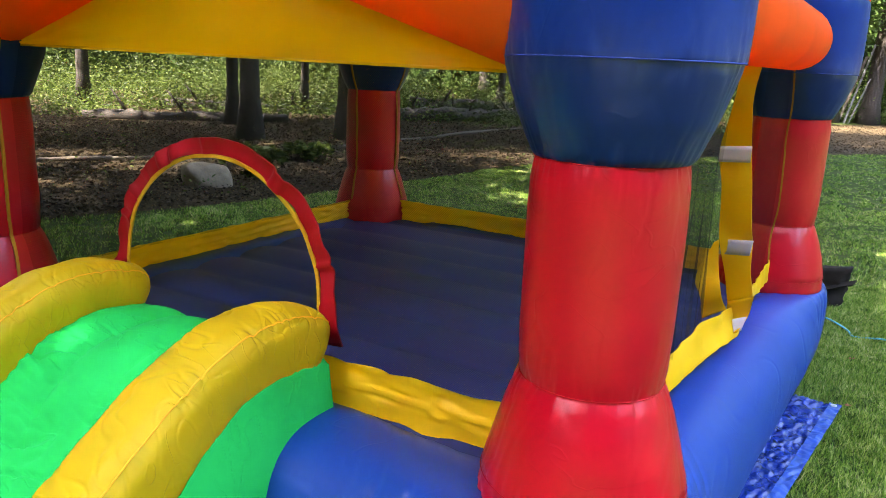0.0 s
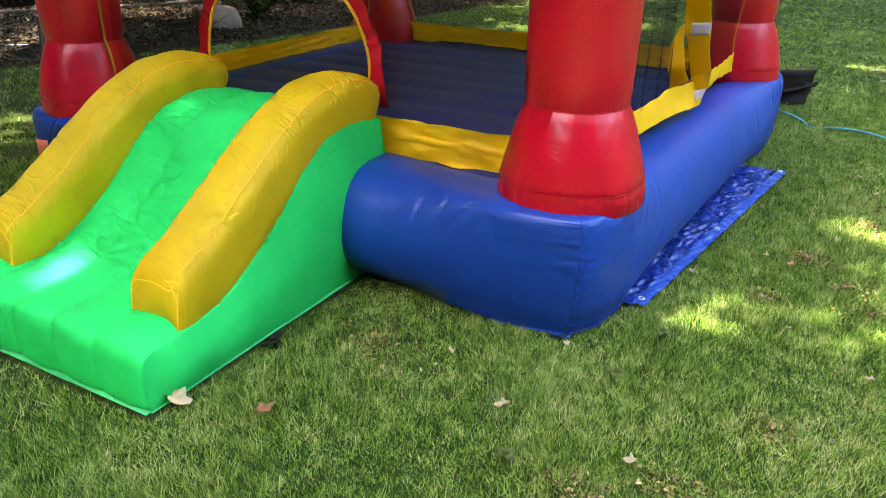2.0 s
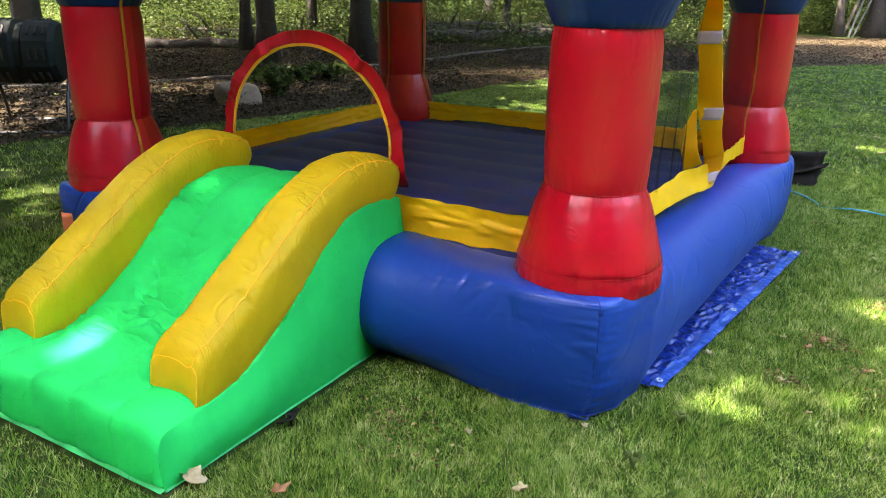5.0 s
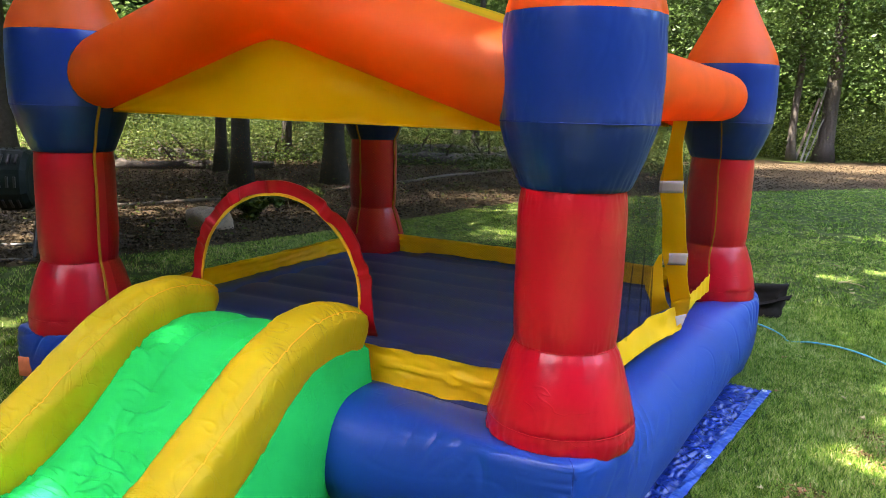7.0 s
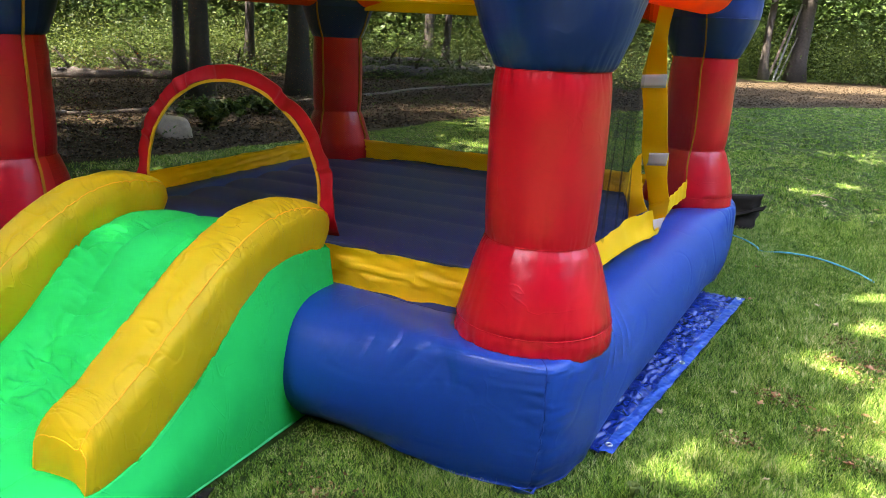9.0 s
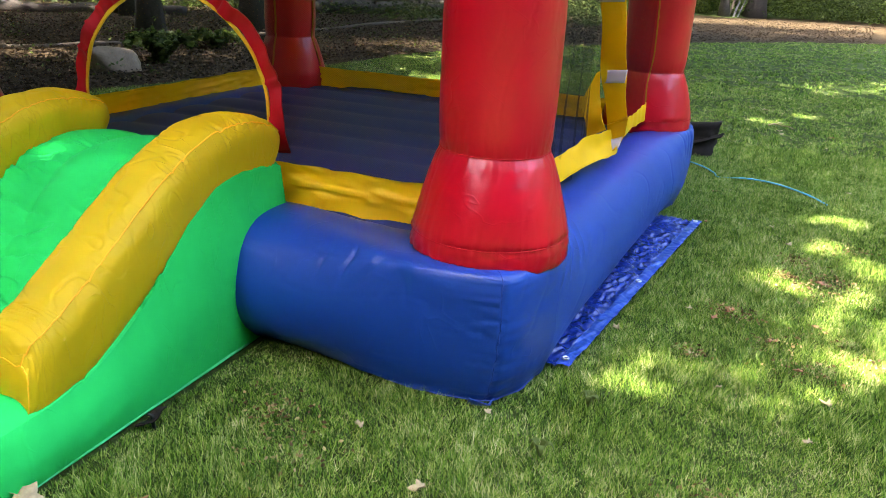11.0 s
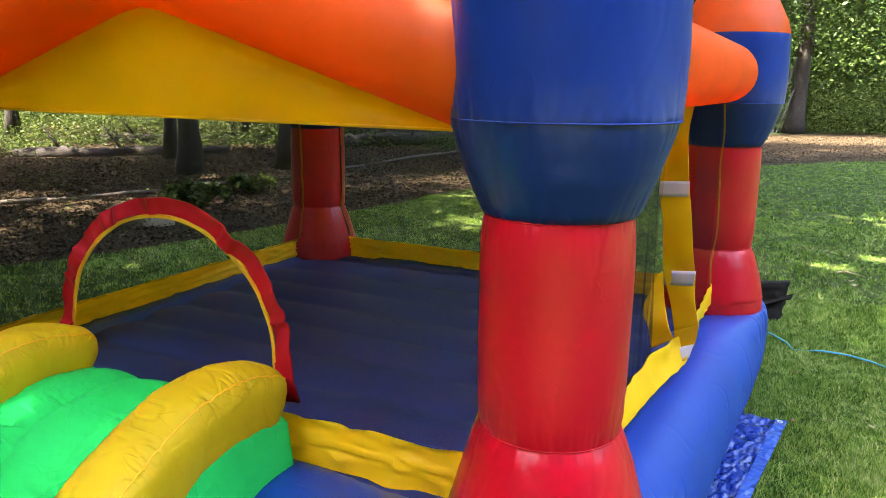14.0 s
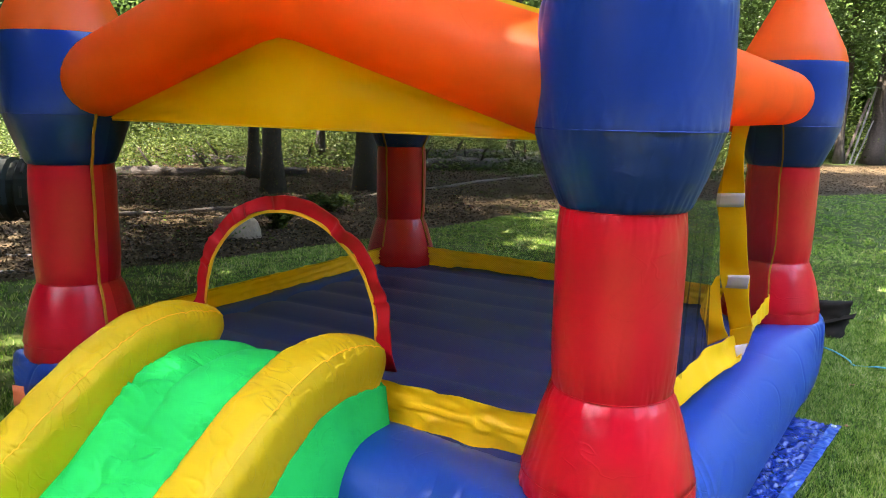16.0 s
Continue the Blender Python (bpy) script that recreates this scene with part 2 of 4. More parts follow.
# ---- builders ----
def finish(ob, smooth=True):
    if smooth:
        ob.data.polygons.foreach_set("use_smooth", [True] * len(ob.data.polygons))
    return ob


def part(name, bm, material, parent=None, label="", smooth=True):
    me = bpy.data.meshes.new(name)
    bmesh.ops.recalc_face_normals(bm, faces=bm.faces)
    bm.to_mesh(me)
    bm.free()
    me.materials.append(material)
    ob = finish(new(name, me), smooth)
    if parent is not None:
        ob.parent = parent
    if label:
        ob["label"] = label
    return ob


def thing(name, label, category, at=(0, 0, 0), group="", kind=""):
    e = new(name)
    e.empty_display_size = 0.1
    e.location = at
    return tagged(e, label, category, group, kind)


def loft(rings, closed_u=True, closed_v=False, caps=False, bm=None):
    """Skin over rings of points (all the same length)."""
    bm = bm or bmesh.new()
    vs = [[bm.verts.new(p) for p in r] for r in rings]
    nu, nv = len(rings[0]), len(rings)
    for j in range(nv if closed_v else nv - 1):
        a, b = vs[j], vs[(j + 1) % nv]
        for i in range(nu if closed_u else nu - 1):
            k = (i + 1) % nu
            bm.faces.new((a[i], a[k], b[k], b[i]))
    if caps:
        bm.faces.new(vs[0])
        bm.faces.new(vs[-1])
    return bm


def smooth_path(pts, n):
    """Catmull-Rom through the points, n steps a span."""
    P = [Vector(p) for p in pts]
    P = [P[0] * 2 - P[1]] + P + [P[-1] * 2 - P[-2]]
    out = []
    for i in range(1, len(P) - 2):
        for k in range(n):
            t = k / n
            a, b, c, d = P[i - 1], P[i], P[i + 1], P[i + 2]
            out.append(0.5 * (2 * b + (c - a) * t + (2 * a - 5 * b + 4 * c - d) * t * t + (3 * b - a - 3 * c + d) * t ** 3))
    out.append(P[-2])
    return out


def tube(path, r, sides=10, bm=None, up=Vector((0, 0, 1)), caps=True, squash=1.0):
    rings = []
    n = len(path)
    for i, p in enumerate(path):
        p = Vector(p)
        d = (Vector(path[min(i + 1, n - 1)]) - Vector(path[max(i - 1, 0)])).normalized()
        s = d.cross(up)
        s = s.normalized() if s.length > 1e-4 else Vector((1, 0, 0))
        u = s.cross(d).normalized()
        rr = r[i] if isinstance(r, (list, tuple)) else r
        rings.append([p + (s * math.cos(a) + u * math.sin(a) * squash) * rr for a in [2 * math.pi * k / sides for k in range(sides)]])
    return loft(rings, caps=caps, bm=bm)


def ribbon(path, half, thick=0.003, bm=None, nacross=4, wave=0.0):
    """A strip of cloth along a path; half gives the half-width vector at each point."""
    rings = []
    for i, (p, h) in enumerate(zip(path, half)):
        p, h = Vector(p), Vector(h)
        d = (Vector(path[min(i + 1, len(path) - 1)]) - Vector(path[max(i - 1, 0)])).normalized()
        nrm = h.cross(d).normalized() * thick / 2
        row = []
        fs = [-1, -0.97] + [-1 + 2 * k / nacross for k in range(1, nacross)] + [0.97, 1]
        for f in fs:
            w = nrm.normalized() * wave * noise.noise(p * 9 + h * f * 12)
            row.append(p + h * f + nrm + w)
        for f in fs[::-1]:
            w = nrm.normalized() * wave * noise.noise(p * 9 + h * f * 12)
            row.append(p + h * f - nrm + w)
        rings.append(row)
    return loft(rings, caps=True, bm=bm)


def mesh_from(name, verts, faces, material, parent=None, smooth=False):
    me = bpy.data.meshes.new(name)
    me.from_pydata(verts, [], faces)
    me.materials.append(material)
    ob = new(name, me)
    if parent is not None:
        ob.parent = parent
    return finish(ob, smooth)


def many_quads(name, V, k, material, parent=None):
    """V: array (n, k, 3) of n separate k-cornered pieces, made one mesh."""
    n = len(V)
    me = bpy.data.meshes.new(name)
    me.vertices.add(n * k)
    me.vertices.foreach_set("co", V.reshape(-1).astype(np.float32))
    me.loops.add(n * k)
    me.loops.foreach_set("vertex_index", np.arange(n * k, dtype=np.int32))
    me.polygons.add(n)
    me.polygons.foreach_set("loop_start", np.arange(0, n * k, k, dtype=np.int32))
    me.polygons.foreach_set("loop_total", np.full(n, k, dtype=np.int32))
    me.update(calc_edges=True)
    me.materials.append(material)
    ob = new(name, me)
    if parent is not None:
        ob.parent = parent
    return ob


RNG = np.random.default_rng(7)


def leaf_cloud(centres, size, flat=0.5):
    """Pointed leaves (kite-shaped) of about that size, one at each centre, turned at random."""
    n = len(centres)
    a = RNG.normal(size=(n, 3))
    a[:, 2] *= flat
    a /= np.linalg.norm(a, axis=1)[:, None]
    b = RNG.normal(size=(n, 3))
    b -= (b * a).sum(1)[:, None] * a
    b /= np.linalg.norm(b, axis=1)[:, None]
    s = size * RNG.uniform(0.6, 1.3, n)[:, None]
    V = np.stack([centres - a * s * 0.5, centres + b * s * 0.28, centres + a * s * 0.5, centres - b * s * 0.28], 1)
    return V


def crease(v, deep, width):
    """A sharp fold line wherever the noise crosses zero."""
    return -deep * max(0.0, 1 - abs(noise.noise(v)) / width)


# ---- ground ----
EDGE = [(-30, -14), (-9, -5.5), (-6.9, 0.0), (-6.28, 2.1), (-5.9, 3.2), (-5.35, 4.9), (-4.85, 7.6), (-4.4, 10.2), (-2.6, 13.4), (-1.0, 15.8), (0.4, 17.5), (1.6, 18.8), (5, 21.0), (14, 24), (40, 26)]
EDGE_PATH = smooth_path([(x, y, 0) for x, y in EDGE], 8)


bm = bmesh.new()
R = [0, 6, 14, 30, 60, 120, 260]
rings = []
for r in R[1:]:
    rings.append([(r * math.cos(a), r * math.sin(a), -0.004) for a in [2 * math.pi * k / 48 for k in range(48)]])
loft(rings, bm=bm)
bm.faces.new([v for v in bm.verts][:48])
ground = tagged(part("ground", bm, TURF), "mown green lawn with dry patches reaching the woods", "lawn", kind="structure")

verts, faces = [], []
for i, p in enumerate(EDGE_PATH):
    w = 0.12 * noise.noise(Vector((p.x * 1.7, p.y * 1.7, 0)))
    f = min(1.0, max(0.0, (p.x + 3.0) / 2.5))
    dx, dy = 12 * (1 - f) + 0.5 * f, 11 * (1 - f) + 8 * f
    gx, gy = 90 * (1 - f) + 0.6 * f, 80 * (1 - f) + 12.5 * f
    verts += [(p.x + w, p.y + w * 0.5, 0.003), (p.x - dx, p.y + dy, 0.003), (p.x - gx, p.y + gy, 0.003)]
    if i:
        b = 3 * i
        faces += [(b - 3, b, b + 1, b - 2), (b - 2, b + 1, b + 2, b - 1)]
tagged(mesh_from("mulch_bed", verts, faces, MULCH), "dark bark mulch and leaf litter under the trees", "mulch", kind="structure")

# ---- bounce house ----
house = thing("bounce_house", "inflated red, blue and yellow castle bounce house with green slide", "bounce house")
PILLARS = [(-0.12, 0.235), (0.0, 2.8), (-2.685, 2.9), (-2.69, 0.21)]
CORNERS = [(0.0, 0.0), (0.2, 3.06), (-2.9, 3.12), (-2.88, 0.02)]
BOWS = [0.065, 0.05, 0.03, 0.03]

MID = [(-0.14, 0.024), (-0.088, 0.016), (-0.05, 0.042), (0.018, 0.108), (0.06, 0.19), (0.067, 0.28), (0.047, 0.36), (0.015, 0.42), (-0.035, 0.462), (-0.1, 0.488), (-0.19, 0.497), (-0.29, 0.49), (-0.36, 0.45)]
COR = [(-0.10, 0.02), (-0.03, 0.008), (-0.012, 0.045), (0.01, 0.12), (0.022, 0.2), (0.03, 0.29), (0.032, 0.36), (0.032, 0.42), (0.026, 0.462), (0.0, 0.488), (-0.1, 0.49), (-0.22, 0.485), (-0.36, 0.45)]


EDGE_STEPS = [400, 40, 40, 560]


def base_sections(profile_mid, profile_cor):
    out = []
    profile_mid = [p[:2] for p in smooth_path([(*p, 0) for p in profile_mid], 8)]
    profile_cor = [p[:2] for p in smooth_path([(*p, 0) for p in profile_cor], 8)]
    for e in range(4):
        a, b = Vector(CORNERS[e]), Vector(CORNERS[(e + 1) % 4])
        prev, nxt = Vector(CORNERS[e - 1]), Vector(CORNERS[(e + 2) % 4])
        d = (b - a).normalized()
        nrm = Vector((d.y, -d.x))
        n_prev = Vector(((a - prev).normalized().y, -(a - prev).normalized().x))
        n_next = Vector(((nxt - b).normalized().y, -(nxt - b).normalized().x))
        m0 = (nrm + n_prev) / (1 + nrm.dot(n_prev))
        m1 = (nrm + n_next) / (1 + nrm.dot(n_next))
        n = EDGE_STEPS[e]
        for k in range(n):
            s = k / n
            q = min(s, 1 - s)
            w = min(1.0, max(0.0, (q - 0.06) / 0.22))
            w = w * w * (3 - 2 * w)
            bow = BOWS[e] * min(1.0, q / 0.09) ** 0.5 * (1.45 - 0.45 * w)
            row = []
            for (dm, zm), (dc, zc) in zip(profile_mid, profile_cor):
                off = dc + (dm - dc) * w
                z = zc + (zm - zc) * w
                o = a.lerp(b, s)
                # mitre only near the corners
                f0, f1 = max(0, 1 - s * 6), max(0, 1 - (1 - s) * 6)
                if off < 0:
                    # straight inner offset: slide along the mitre in proportion
                    pa, pb = a + m0 * off, b + m1 * off
                    q = pa.lerp(pb, s) + nrm * bow
                else:
                    q = o + (m0 * f0 + m1 * f1 + nrm * (1 - min(1, f0 + f1))) * off + nrm * bow
                lump = 0.006 * noise.noise(Vector((q.x * 3, q.y * 3, z * 4))) if 0.02 < z else 0
                al = s * (b - a).length
                cw = math.exp(-min(s, 1 - s) * (b - a).length / 0.08)
                lump += (crease(Vector((al * 5 + z * 3, z * 24, e)), 0.007, 0.3) + 0.002 * noise.noise(Vector((al * 6, z * 26, e)))) * cw * (z < 0.46)
                lump += 0.012 * noise.noise(Vector((al * 11, z * 6, e + 9))) * math.exp(-z / 0.05)
                lump += crease(Vector((al * 2.3 - z * 5, z * 4 + al, e + 3)), 0.002, 0.05)
                lump += crease(Vector((al * 9 - z * 4, z * 3, e + 6)), 0.007, 0.2) * max(0, min(1, (z - 0.32) / 0.08)) * math.exp(-((min(s, 1 - s) * (b - a).length - 0.35) / 0.3) ** 2)
                row.append((q.x + nrm.x * lump, q.y + nrm.y * lump, z))
            out.append(row)
    return out


secs = base_sections(MID, COR)
base = part("base", loft(secs, closed_u=False, closed_v=True), BLUE, house, "blue inflated base wall")
# seams: bottom hem and the corner stitch lines
hem = [Vector(r[8]) for r in secs]
part("hem", ribbon([p + Vector((0, 0, 0.008)) for p in hem] + [hem[0] + Vector((0, 0, 0.008))], [((p - Vector((-1.4, 1.5, 0))).normalized() * 0.016) for p in hem + hem[:1]], 0.003, nacross=1), BLUE, house)
for e in range(4):
    out = Vector((*CORNERS[e], 0)) - Vector((-1.4, 1.5, 0))
    out.z = 0
    path = [Vector(p) + out.normalized() * 0.001 for p in secs[sum(EDGE_STEPS[:e])][8:81:2]]
    part("seam", tube(path, 0.002, 5), BLUE_THREAD, base)

for e in range(4):
    c = Vector((*CORNERS[e], 0))
    o = (c - Vector((-1.4, 1.5, 0)))
    o.z = 0
    o.normalize()
    q = Vector((-o.y, o.x, 0))
    part("corner_flap", ribbon([c - o * 0.06 + q * 0.05 * (k - 3) / 3 + o * 0.045 * (1 - abs(k - 3) / 3) + Vector((0, 0, 0.006)) for k in range(7)], [o * (0.008 + 0.018 * (1 - abs(k - 3) / 3)) + Vector((0, 0, 0.018)) for k in range(7)], 0.003, nacross=3, wave=0.012), BLUE, base)

# floor of the jumping area, with sewn ribs across it
rows = []
for j in range(91):
    y = 0.2 + 2.75 * j / 90
    row = []
    for i in range(31):
        x = -2.72 + 2.65 * i / 30
        rib = abs(math.sin(math.pi * (y - 0.2) / 0.32))
        edge = min(1, min(x + 2.72, -0.07 - x, y - 0.2, 2.95 - y) / 0.12)
        z = 0.456 + 0.024 * rib ** 0.6 * edge + 0.004 * noise.noise(Vector((x * 3, y * 3, 0)))
        row.append((x, y, z))
    rows.append(row)
part("jumping_mat", loft(rows, closed_u=False), NAVY, house, "dark navy ribbed jumping mat")


def dense(prof, step=0.02):
    out = []
    for (r0, z0), (r1, z1) in zip(prof, prof[1:]):
        n = max(1, int(abs(z1 - z0) / step))
        out += [(r0 + (r1 - r0) * k / n, z0 + (z1 - z0) * k / n) for k in range(n)]
    return out + [prof[-1]]


def lathe(prof, n=128, seed=0.0, pucker=0.0025, corner=None, seams=()):
    """Turned inflated shape; puckers gather at the seam heights, and the foot is drawn in towards the base's corner."""
    rings = []
    for r, z in dense(prof, 0.011 if n > 150 else 0.02):
        ring = []
        near = max([math.exp(-abs(z - q) / 0.03) for q in seams] + [0])
        for k in range(n):
            a = 2 * math.pi * k / n
            rr = r + pucker * noise.noise(Vector((math.cos(a) * 2.2 + seed, math.sin(a) * 2.2, z * 5)))
            rr += 0.0035 * near * noise.noise(Vector((math.cos(a) * 13 + seed, math.sin(a) * 13, z * 6)))
            wide = max([math.exp(-abs(z - q) / 0.07) for q in seams] + [0])
            rr += crease(Vector((math.cos(a) * 6 + seed, math.sin(a) * 6, z * 7 + a * 2)), 0.0042, 0.14) * wide
            rr += crease(Vector((math.cos(a) * 1.6 + seed, math.sin(a) * 1.6, z * 4 - a)), 0.0016, 0.05)
            if corner is not None and z < 0.55:
                rr += crease(Vector((a * 2.2 + seed, z * 34, seed)), 0.006, 0.22)
            if corner is not None and z < 0.66:
                rr *= 1 - 0.06 * max(0, math.cos(a - corner)) * (0.66 - z) / 0.18
            ring.append((rr * math.cos(a), rr * math.sin(a), z))
        rings.append(ring)
    return loft(rings)


FLARE = [(0.264, 0.463), (0.268, 0.474), (0.2688, 0.49), (0.2665, 0.52), (0.262, 0.545), (0.2612, 0.549), (0.2602, 0.556), (0.2565, 0.575), (0.2368, 0.648), (0.2139, 0.73), (0.191, 0.794), (0.18, 0.812), (0.1776, 0.817)]
SHAFT = [(0.1771, 0.817), (0.1795, 0.826), (0.1837, 0.864), (0.1866, 0.954), (0.1866, 1.112), (0.1866, 1.225), (0.1847, 1.302), (0.1809, 1.341), (0.178, 1.357)]
BOWL = [(0.1805, 1.357), (0.19, 1.366), (0.2015, 1.392), (0.2265, 1.452), (0.249, 1.52), (0.261, 1.56), (0.264, 1.578)]
HEAD = [(0.264, 1.578), (0.2662, 1.584), (0.2695, 1.652), (0.271, 1.746), (0.2695, 1.846), (0.267, 1.906), (0.2645, 1.921)]
CONE = [(0.2645, 1.922), (0.262, 1.938), (0.2461, 1.99), (0.2055, 2.074), (0.1592, 2.168), (0.1081, 2.273), (0.0579, 2.373), (0.0241, 2.436), (0.0077, 2.465), (0.0019, 2.473)]


for i, (x, y) in enumerate(PILLARS):
    col = part("pillar", lathe(FLARE + SHAFT[1:], 200 if i == 0 else 90, seed=i * 3.7, corner=math.atan2(CORNERS[i][1] - y, CORNERS[i][0] - x), seams=(0.5, 0.545, 0.815, 1.357)), RED, house, "red inflated corner pillar")
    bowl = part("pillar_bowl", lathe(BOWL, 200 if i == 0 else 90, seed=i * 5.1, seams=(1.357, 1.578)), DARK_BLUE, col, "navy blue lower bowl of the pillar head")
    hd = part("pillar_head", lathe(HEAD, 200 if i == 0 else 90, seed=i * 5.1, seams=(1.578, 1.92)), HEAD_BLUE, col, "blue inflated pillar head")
    cn = part("pillar_cone", lathe(CONE, 200 if i == 0 else 90, seed=i * 2.3, seams=(1.92,)), ORANGE, col, "orange pointed cone top")
    ca = math.atan2(CORNERS[i][1] - y, CORNERS[i][0] - x)
    for z, r in ((0.547, 0.2622), (0.819, 0.1785), (1.355, 0.179)):
        ringp = []
        for k in range(73):
            a = 2 * math.pi * k / 72
            q = r * (1 - 0.06 * max(0, math.cos(a - ca)) * max(0, 0.66 - z) / 0.18) + 0.001
            ringp.append((q * math.cos(a), q * math.sin(a), z))
        part("seam", tube(ringp, 0.0014, 5, caps=False), RED_THREAD, col)
    for z, r, m in ((1.578, 0.2652, BLUE_THREAD),):
        ring = part("seam", tube([(r * math.cos(a), r * math.sin(a), z) for a in [2 * math.pi * k / 48 for k in range(49)]], 0.0022, 5, caps=False), m, col)
    col.location = (x, y, 0)
    if i == 0:
        # the head leans outwards a little over its pillar
        bowl.location, hd.location, cn.location, ring.location = (0.002, 0.001, 0), (0.004, 0.001, 0), (0.005, 0.001, 0), (0.004, 0.001, 0)
    k = 1.03 if i == 1 else 1.0
    col.scale = (k, k, 1)


# ---- roof ----
def gable_line(y, z0=1.662, rise=0.4):
    xa, xb = -2.68, -0.15
    xm = -1.43
    pts = []
    for k in range(61):
        x = xa + (xb - xa) * k / 60
        f = 1 - abs(x - xm) / 1.25
        # a rounded ridge
        f = f - 0.05 * math.exp(-((x - xm) / 0.1) ** 2)
        pts.append(Vector((x, y, z0 + rise * max(f, 0))))
    return pts


for y in (0.21, 2.9):
    part("roof_beam", tube(gable_line(y), 0.165, 28, up=Vector((0, 1, 0))), ORANGE, house, "orange inflated gable beam")
part("roof_beam", tube([Vector((-0.01 + 0.05 * k / 20, 0.3 + 2.3 * k / 20, 1.72)) for k in range(21)], [0.134] * 18 + [0.128, 0.112, 0.08], 28), ORANGE, house)
part("roof_beam", tube([Vector((-2.78, 0.3 + 2.55 * k / 20, 1.715)) for k in range(21)], 0.145, 28), ORANGE, house)
# canopy cloth over the beams
rows = []
for j in range(25):
    y = 0.26 + 2.6 * j / 24
    sag = 0.05 * math.sin(math.pi * j / 24)
    rows.append([p + Vector((0, 0, 0.166 + 0.4 * sag + 0.006 * noise.noise(p * 4))) for p in gable_line(y)])
part("canopy", loft(rows, closed_u=False), CANOPY, house, "yellow cloth roof canopy")
for y in (0.25, 2.86):
    top = gable_line(y, 1.51)
    rows = []
    for k, p in enumerate(top):
        if -2.53 < p.x < -0.36:
            z1 = 1.558 - 0.008 * (p.x + 2.5)
            rows.append([Vector((p.x, y + 0.02 * noise.noise(Vector((p.x * 4, y, q * 2))), z1 + (max(p.z, z1 + 0.01) - z1) * q / 8)) for q in range(9)])
    part("gable_panel", loft(rows, closed_u=False), CANOPY, house, "yellow cloth gable panel")
    part("gable_edge", tube([r[0] for r in rows], 0.005, 6), YELLOW, house)

# ---- skirts round the mat, netting and trims ----
BAND = 0.135


def skirt(a, b, z0=0.5, wob=0.008):
    a, b = Vector(a), Vector(b)
    rows = []
    n = 130
    side = Vector((b.y - a.y, a.x - b.x)).normalized()
    for k in range(n + 1):
        p = a.lerp(b, k / n)
        r = []
        for q in range(13):
            w = wob * noise.noise(Vector((p.x * 7, p.y * 7, q * 0.2))) + 0.006 * noise.noise(Vector((p.x * 13 + q * 0.4, p.y * 13 - q * 0.3, q * 0.35))) + crease(Vector((p.x * 3.2 + q * 0.12, p.y * 3.2, q * 0.42)), 0.02, 0.16)
            r.append((p.x + side.x * w, p.y + side.y * w, (z0 + BAND * q / 12 if q else z0 - 0.03) + 0.005 * noise.noise(Vector((p.x * 4, p.y * 4, 3)))))
        rows.append(r)
    return part("skirt", loft(rows, closed_u=False), YELLOW, house, "yellow cloth skirt band")


skirt((-0.3, 0.31), (-2.6, 0.26))
skirt((-2.6, 2.9), (-0.1, 2.8), 0.475)
skirt((-2.69, 0.3), (-2.69, 2.85), 0.475)

ARCH_X, ARCH_Z, ARCH_A, ARCH_B = -1.4555, 0.793, 0.4865, 0.497


def arch_pts(shrink, y, n=40):
    pts = [Vector((ARCH_X - ARCH_A - 0.02 + shrink, y, 0.56)), Vector((ARCH_X - ARCH_A - 0.01 + shrink, y, 0.69))]
    for k in range(n + 1):
        a = math.pi - math.pi * k / n
        pts.append(Vector((ARCH_X + (ARCH_A - shrink) * math.cos(a), y, ARCH_Z + (ARCH_B - shrink) * math.sin(a))))
    pts += [Vector((ARCH_X + ARCH_A + 0.01 - shrink, y, 0.74)), Vector((ARCH_X + ARCH_A + 0.012 - shrink, y, 0.665))]
    return [p + Vector((0, 0.05 * (p.x - ARCH_X), 0)) for p in pts]


def in_arch(x, z, shrink):
    if z < ARCH_Z:
        return abs(x - ARCH_X) < ARCH_A - shrink
    return ((x - ARCH_X) / (ARCH_A - shrink)) ** 2 + ((z - ARCH_Z) / (ARCH_B - shrink)) ** 2 < 1


def net_panel(a, b, z0, z1, hole=False, fold=0.0, n=96, m=44):
    a, b = Vector((*a, 0)), Vector((*b, 0))
    side = Vector((b.y - a.y, a.x - b.x, 0)).normalized()
    vs, fs = [], []
    for j in range(m + 1):
        for i in range(n + 1):
            p = a.lerp(b, i / n)
            z = z0 + (z1 - z0) * j / m
            w = 0.006 * noise.noise(Vector((p.x * 3, p.y * 3, z * 2))) + fold * math.sin(i / n * 31 + 3 * noise.noise(Vector((i * 0.05, z * 1.5, 0)))) * (1.2 - j / m)
            vs.append(tuple(p + side * w + Vector((0, 0, z))))
    for j in range(m):
        for i in range(n):
            c = a.lerp(b, (i + 0.5) / n)
            if hole and in_arch(c.x, z0 + (z1 - z0) * (j + 0.5) / m, 0.03):
                continue
            q = j * (n + 1) + i
            fs.append((q, q + 1, q + n + 2, q + n + 1))
    return mesh_from("net", vs, fs, NET, house, True)


net_panel((-0.28, 0.335), (-2.52, 0.235), 0.62, 1.56, hole=True)["label"] = "black safety netting panel"
net_panel((-2.52, 2.9), (-0.15, 2.83), 0.6, 1.56)["label"] = "black safety netting panel"
net_panel((-2.69, 0.36), (-2.69, 2.74), 0.6, 1.62)["label"] = "black safety netting panel"
net_panel((0.02, 1.58), (0.0, 2.62), 0.55, 1.62)["label"] = "black safety netting panel"
net_panel((-0.1, 0.42), (-0.1, 1.5), 0.5, 1.62, fold=0.008)["label"] = "black safety netting hanging loose in folds"

